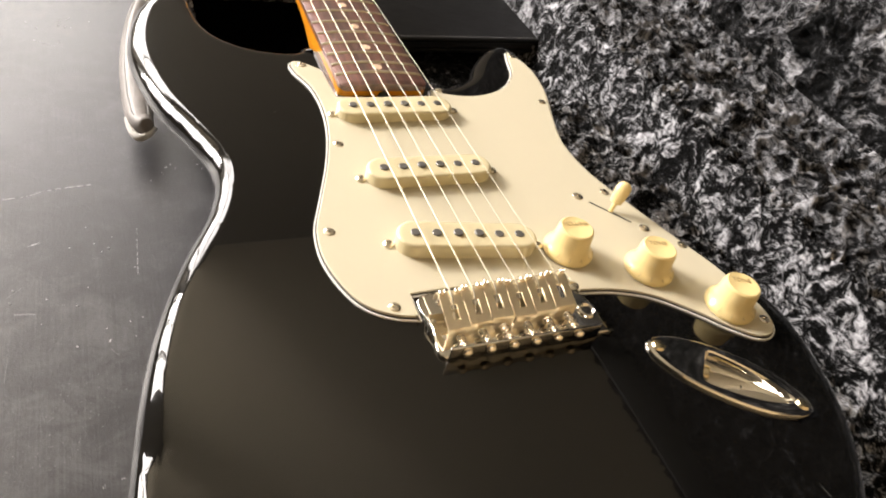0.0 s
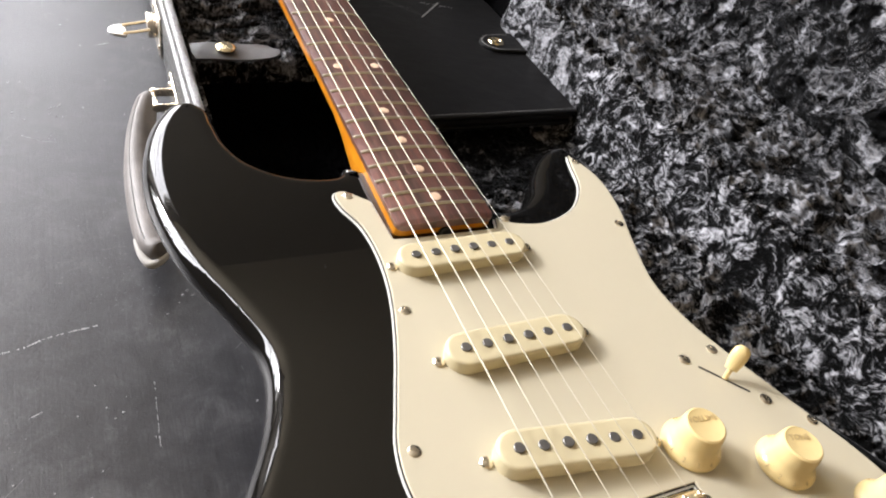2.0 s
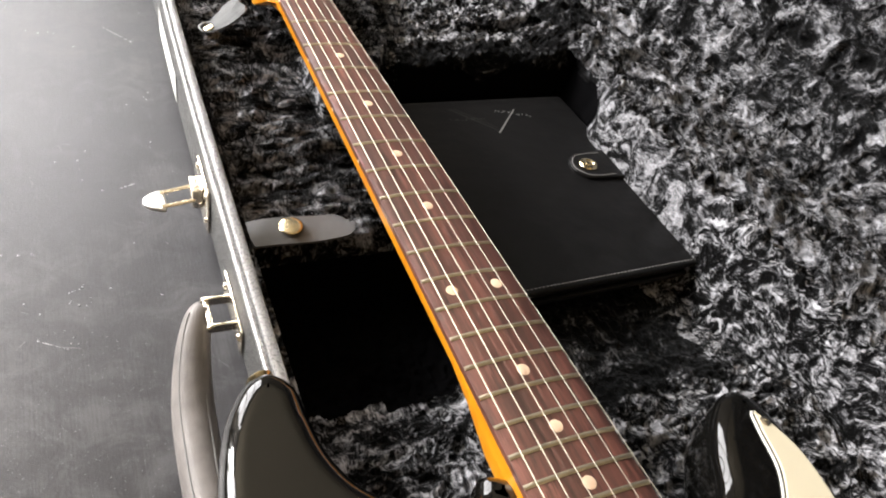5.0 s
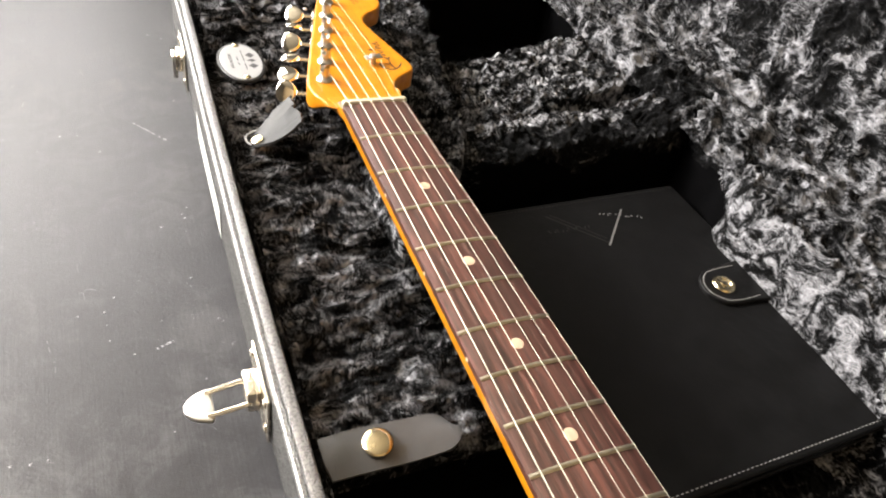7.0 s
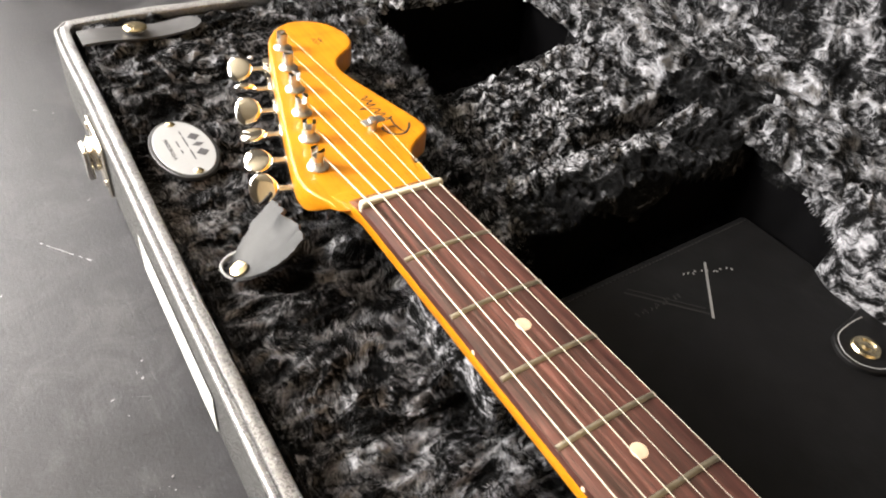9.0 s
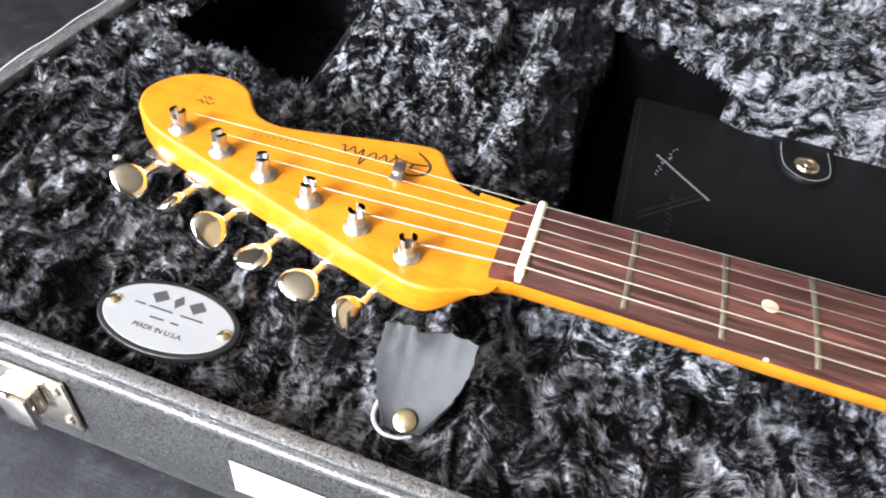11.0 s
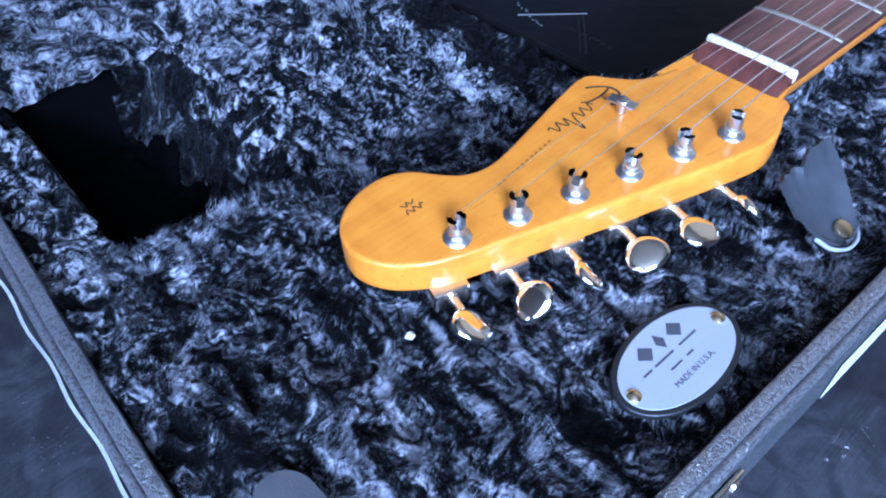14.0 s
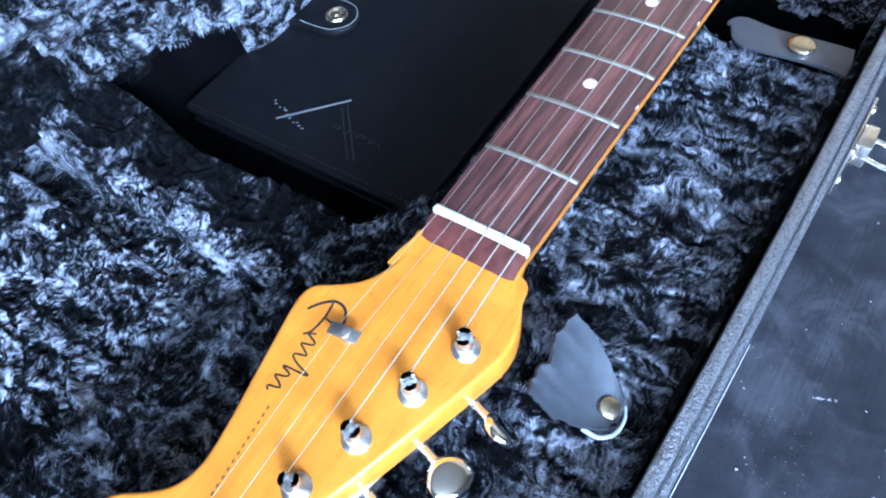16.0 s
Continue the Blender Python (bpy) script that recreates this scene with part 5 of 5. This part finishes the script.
part("tongue_stitching", moved(tube([(x, y, 0) for x, y in [(p.x * 0.88, p.y * 0.86) for p in curve_through([(0.020, 0.017), (0.006, 0.0175), (-0.009, 0.0155), (-0.0175, 0.0075), (-0.0195, 0.0), (-0.0175, -0.0075), (-0.009, -0.0155), (0.006, -0.0175), (0.020, -0.017)], 5, False)]], 0.0004, 5, True, 0.6),
                               mf @ pose(0.0540, 0.006, 0.0182)), STITCH, tongue)
s = part("snap", lathe([(0.0078, 0.0), (0.0080, 0.0006), (0.0072, 0.0018), (0.0052, 0.0021), (0.0042, 0.0012), (0.0026, 0.0012), (0.0022, 0.0022), (0, 0.0026)], 28, mf @ pose(0.0510, 0.006, 0.0182)), BRASS, tongue, "brass snap with a ringed cap")
TOP = 0.0290 + 0.0150


def stroke(x0, y0, x1, y1, wide):
    """A thin pressed bar on the cover from one point to another."""
    return moved(box(-wide, wide, 0, math.hypot(x1 - x0, y1 - y0), 0, 0.0002), pose(x0, y0, TOP, 0, 0, math.degrees(math.atan2(-(x1 - x0), y1 - y0))))


part("emblem_bar", stroke(0.154, 0.563, 0.186, 0.597, 0.0007), SILVER_PRINT, front, "pressed silver stroke", smooth=False)
part("emblem", joined(stroke(0.155, 0.566, 0.122, 0.601, 0.0005), stroke(0.156, 0.570, 0.126, 0.602, 0.0003)), FAINT_PRINT, front, "faint pressed emblem", smooth=False)
rng = random.Random(4)
strokes, faint = [], []
for k in range(11):
    x, y, a = 0.165 + 0.0032 * k, 0.5960 - 0.0011 * k + rng.uniform(-0.0012, 0.0012), rng.uniform(0.3, 2.4)
    strokes.append(stroke(x, y, x + 0.0020 * math.cos(a), y + 0.0016 * math.sin(a), 0.0004))
for k in range(11):
    x, y, a = 0.117 + 0.0032 * k, 0.5830 + rng.uniform(-0.0012, 0.0012), rng.uniform(0.3, 2.4)
    faint.append(stroke(x, y, x + 0.0020 * math.cos(a), y + 0.0032 * math.sin(a), 0.0004))
part("emblem_strokes", joined(*strokes), SILVER_PRINT, front, "scattered silver strokes", smooth=False)
part("emblem_script", joined(*faint), FAINT_PRINT, front, "faint pressed strokes", smooth=False)

# hardware along the front wall


def wall_place(y, z):
    """A frame on the outside of the front wall: x out of the wall, y along it."""
    i = min(range(len(CASE)), key=lambda k: abs(CASE[k].y - y) + (100 if CASE[k].x > -0.05 else 0))
    a, b = CASE[i - 2], CASE[(i + 2) % len(CASE)]
    t = (a - b).normalized()
    if t.y < 0:
        t = -t
    turn = math.degrees(math.atan2(t.y, t.x)) + 90
    return pose(CASE[i].x, CASE[i].y, z, 0, 0, turn)


def rivet(m, parent, radius=0.0026):
    part("rivet", lathe([(radius, 0), (radius * 0.85, 0.0009), (radius * 0.4, 0.0014), (0, 0.0015)], 14, m @ pose(0, 0, 0, 0, 90)), NICKEL, parent)


def draw_latch(y, is_open):
    m = wall_place(y, 0.066)
    latch = part("latch", moved(box(0.0005, 0.0022, -0.019, 0.019, -0.0175, 0.0150, 0.0007), m), NICKEL, case, "nickel draw latch, standing open" if is_open else "nickel draw latch")
    plate = latch
    for sy in (-1, 1):
        for sz in (-1, 1):
            rivet(m @ pose(0.0022, sy * 0.0150, sz * 0.0098), plate)
    part("hinge_block", moved(box(0.0022, 0.0092 if is_open else 0.0062, -0.0078, 0.0078, -0.006, 0.0085, 0.0014), m), NICKEL, latch)
    if is_open:
        for sy in (-1, 1):
            part("arm", tube([m @ Vector((0.007, sy * 0.0070, 0.001)), m @ Vector((0.016, sy * 0.0069, -0.0010)), m @ Vector((0.0265, sy * 0.0066, -0.0028))], 0.0013, 8), NICKEL, latch)
        bm = slab(curve_through([(0.0240, -0.0082), (0.0285, -0.0086), (0.0330, -0.0066), (0.0362, -0.0030), (0.0368, 0.0), (0.0362, 0.0030), (0.0330, 0.0066), (0.0285, 0.0086), (0.0240, 0.0082)], 5), -0.0050, -0.0026, 0.0010, 0.0006, 3, 0.0003)
        part("lever", moved(bm, m), SATIN, latch, "rounded bright lever")
    else:
        part("lever", moved(box(0.0060, 0.0100, -0.0068, 0.0068, -0.012, 0.007, 0.0012), m), CHROME, latch)
    return latch


draw_latch(0.4830, True)
draw_latch(0.8060, False)

# handle
grip = curve_through([(-0.1185, 0.4000, 0.0590), (-0.1230, 0.3960, 0.0560), (-0.1285, 0.3800, 0.0440), (-0.1320, 0.3580, 0.0320), (-0.1330, 0.3350, 0.0250), (-0.1335, 0.3080, 0.0225), (-0.1325, 0.2880, 0.0230), (-0.1290, 0.2800, 0.0270)], 8, False)
widths = [0.0040 + 0.0072 * math.sin(math.pi * (k / (len(grip) - 1)) ** 1.15) ** 0.75 for k in range(len(grip))]
handle = part("handle", tube(grip, widths, 18), HANDLE_LEATHER, case, "grey padded leather carrying handle")
for s in (-1, 1):
    part("seam", tube([p + Vector((s * 0.6 * w, 0, 0.82 * w)) for p, w in zip(grip, widths)][8:-8], 0.0004, 5), STITCH, handle, "row of pale stitches")
fold = curve_through([(-0.1420, 0.2960, 0.0220), (-0.1400, 0.2840, 0.0200), (-0.1360, 0.2760, 0.0190), (-0.1300, 0.2765, 0.0200), (-0.1240, 0.2815, 0.0225)], 6, False)
part("folded_end", tube(fold, [0.0016 + 0.0012 * math.sin(math.pi * k / (len(fold) - 1)) for k in range(len(fold))], 10), THREAD, handle, "pale stitched fold at the handle's end")
for y in (0.3995, 0.2800):
    m = wall_place(y, 0.060)
    part("bracket_plate", moved(box(0.0004, 0.0020, -0.0235, 0.0235, -0.0090, 0.0090, 0.0007), m), NICKEL, handle, "nickel handle plate")
    for s in (-1, 1):
        rivet(m @ pose(0.0020, s * 0.0190, 0), handle)
        part("bracket_arm", moved(slab(stadium(0.0175, 0.0060, 6), -0.0008, 0.0008, 0.0003, 0.0003, 2, 0.0003), m @ pose(0.0085, s * 0.0098, 0.0, 90, 0, 0)), NICKEL, handle)
    part("pin", tube([m @ Vector((0.0145, -0.0110, 0)), m @ Vector((0.0145, 0.0110, 0))], 0.0017, 10), NICKEL, handle)

# paper label on the front wall
pts = [wall_place(0.6150 + 0.011 * k, 0.0) for k in range(11)]
rows = [[(p @ Vector((0.0009, 0, z))) for z in (0.050, 0.061, 0.072)] for p in pts]
tagged(part("paper_label", sheet(rows, 0.0003), PAPER), "blank white paper label stuck on the case's front wall", "label")

# a scrap of lint on the plush
bm = bmesh.new()
bmesh.ops.create_icosphere(bm, subdivisions=2, radius=0.0017)
for v in bm.verts:
    v.co *= 1 + 0.5 * noise.noise(v.co * 900)
    v.co.z *= 0.5
tagged(part("lint", moved(bm, pose(0.0035, 0.8385, 0.0925)), PAPER), "small scrap of white lint on the plush", "lint")
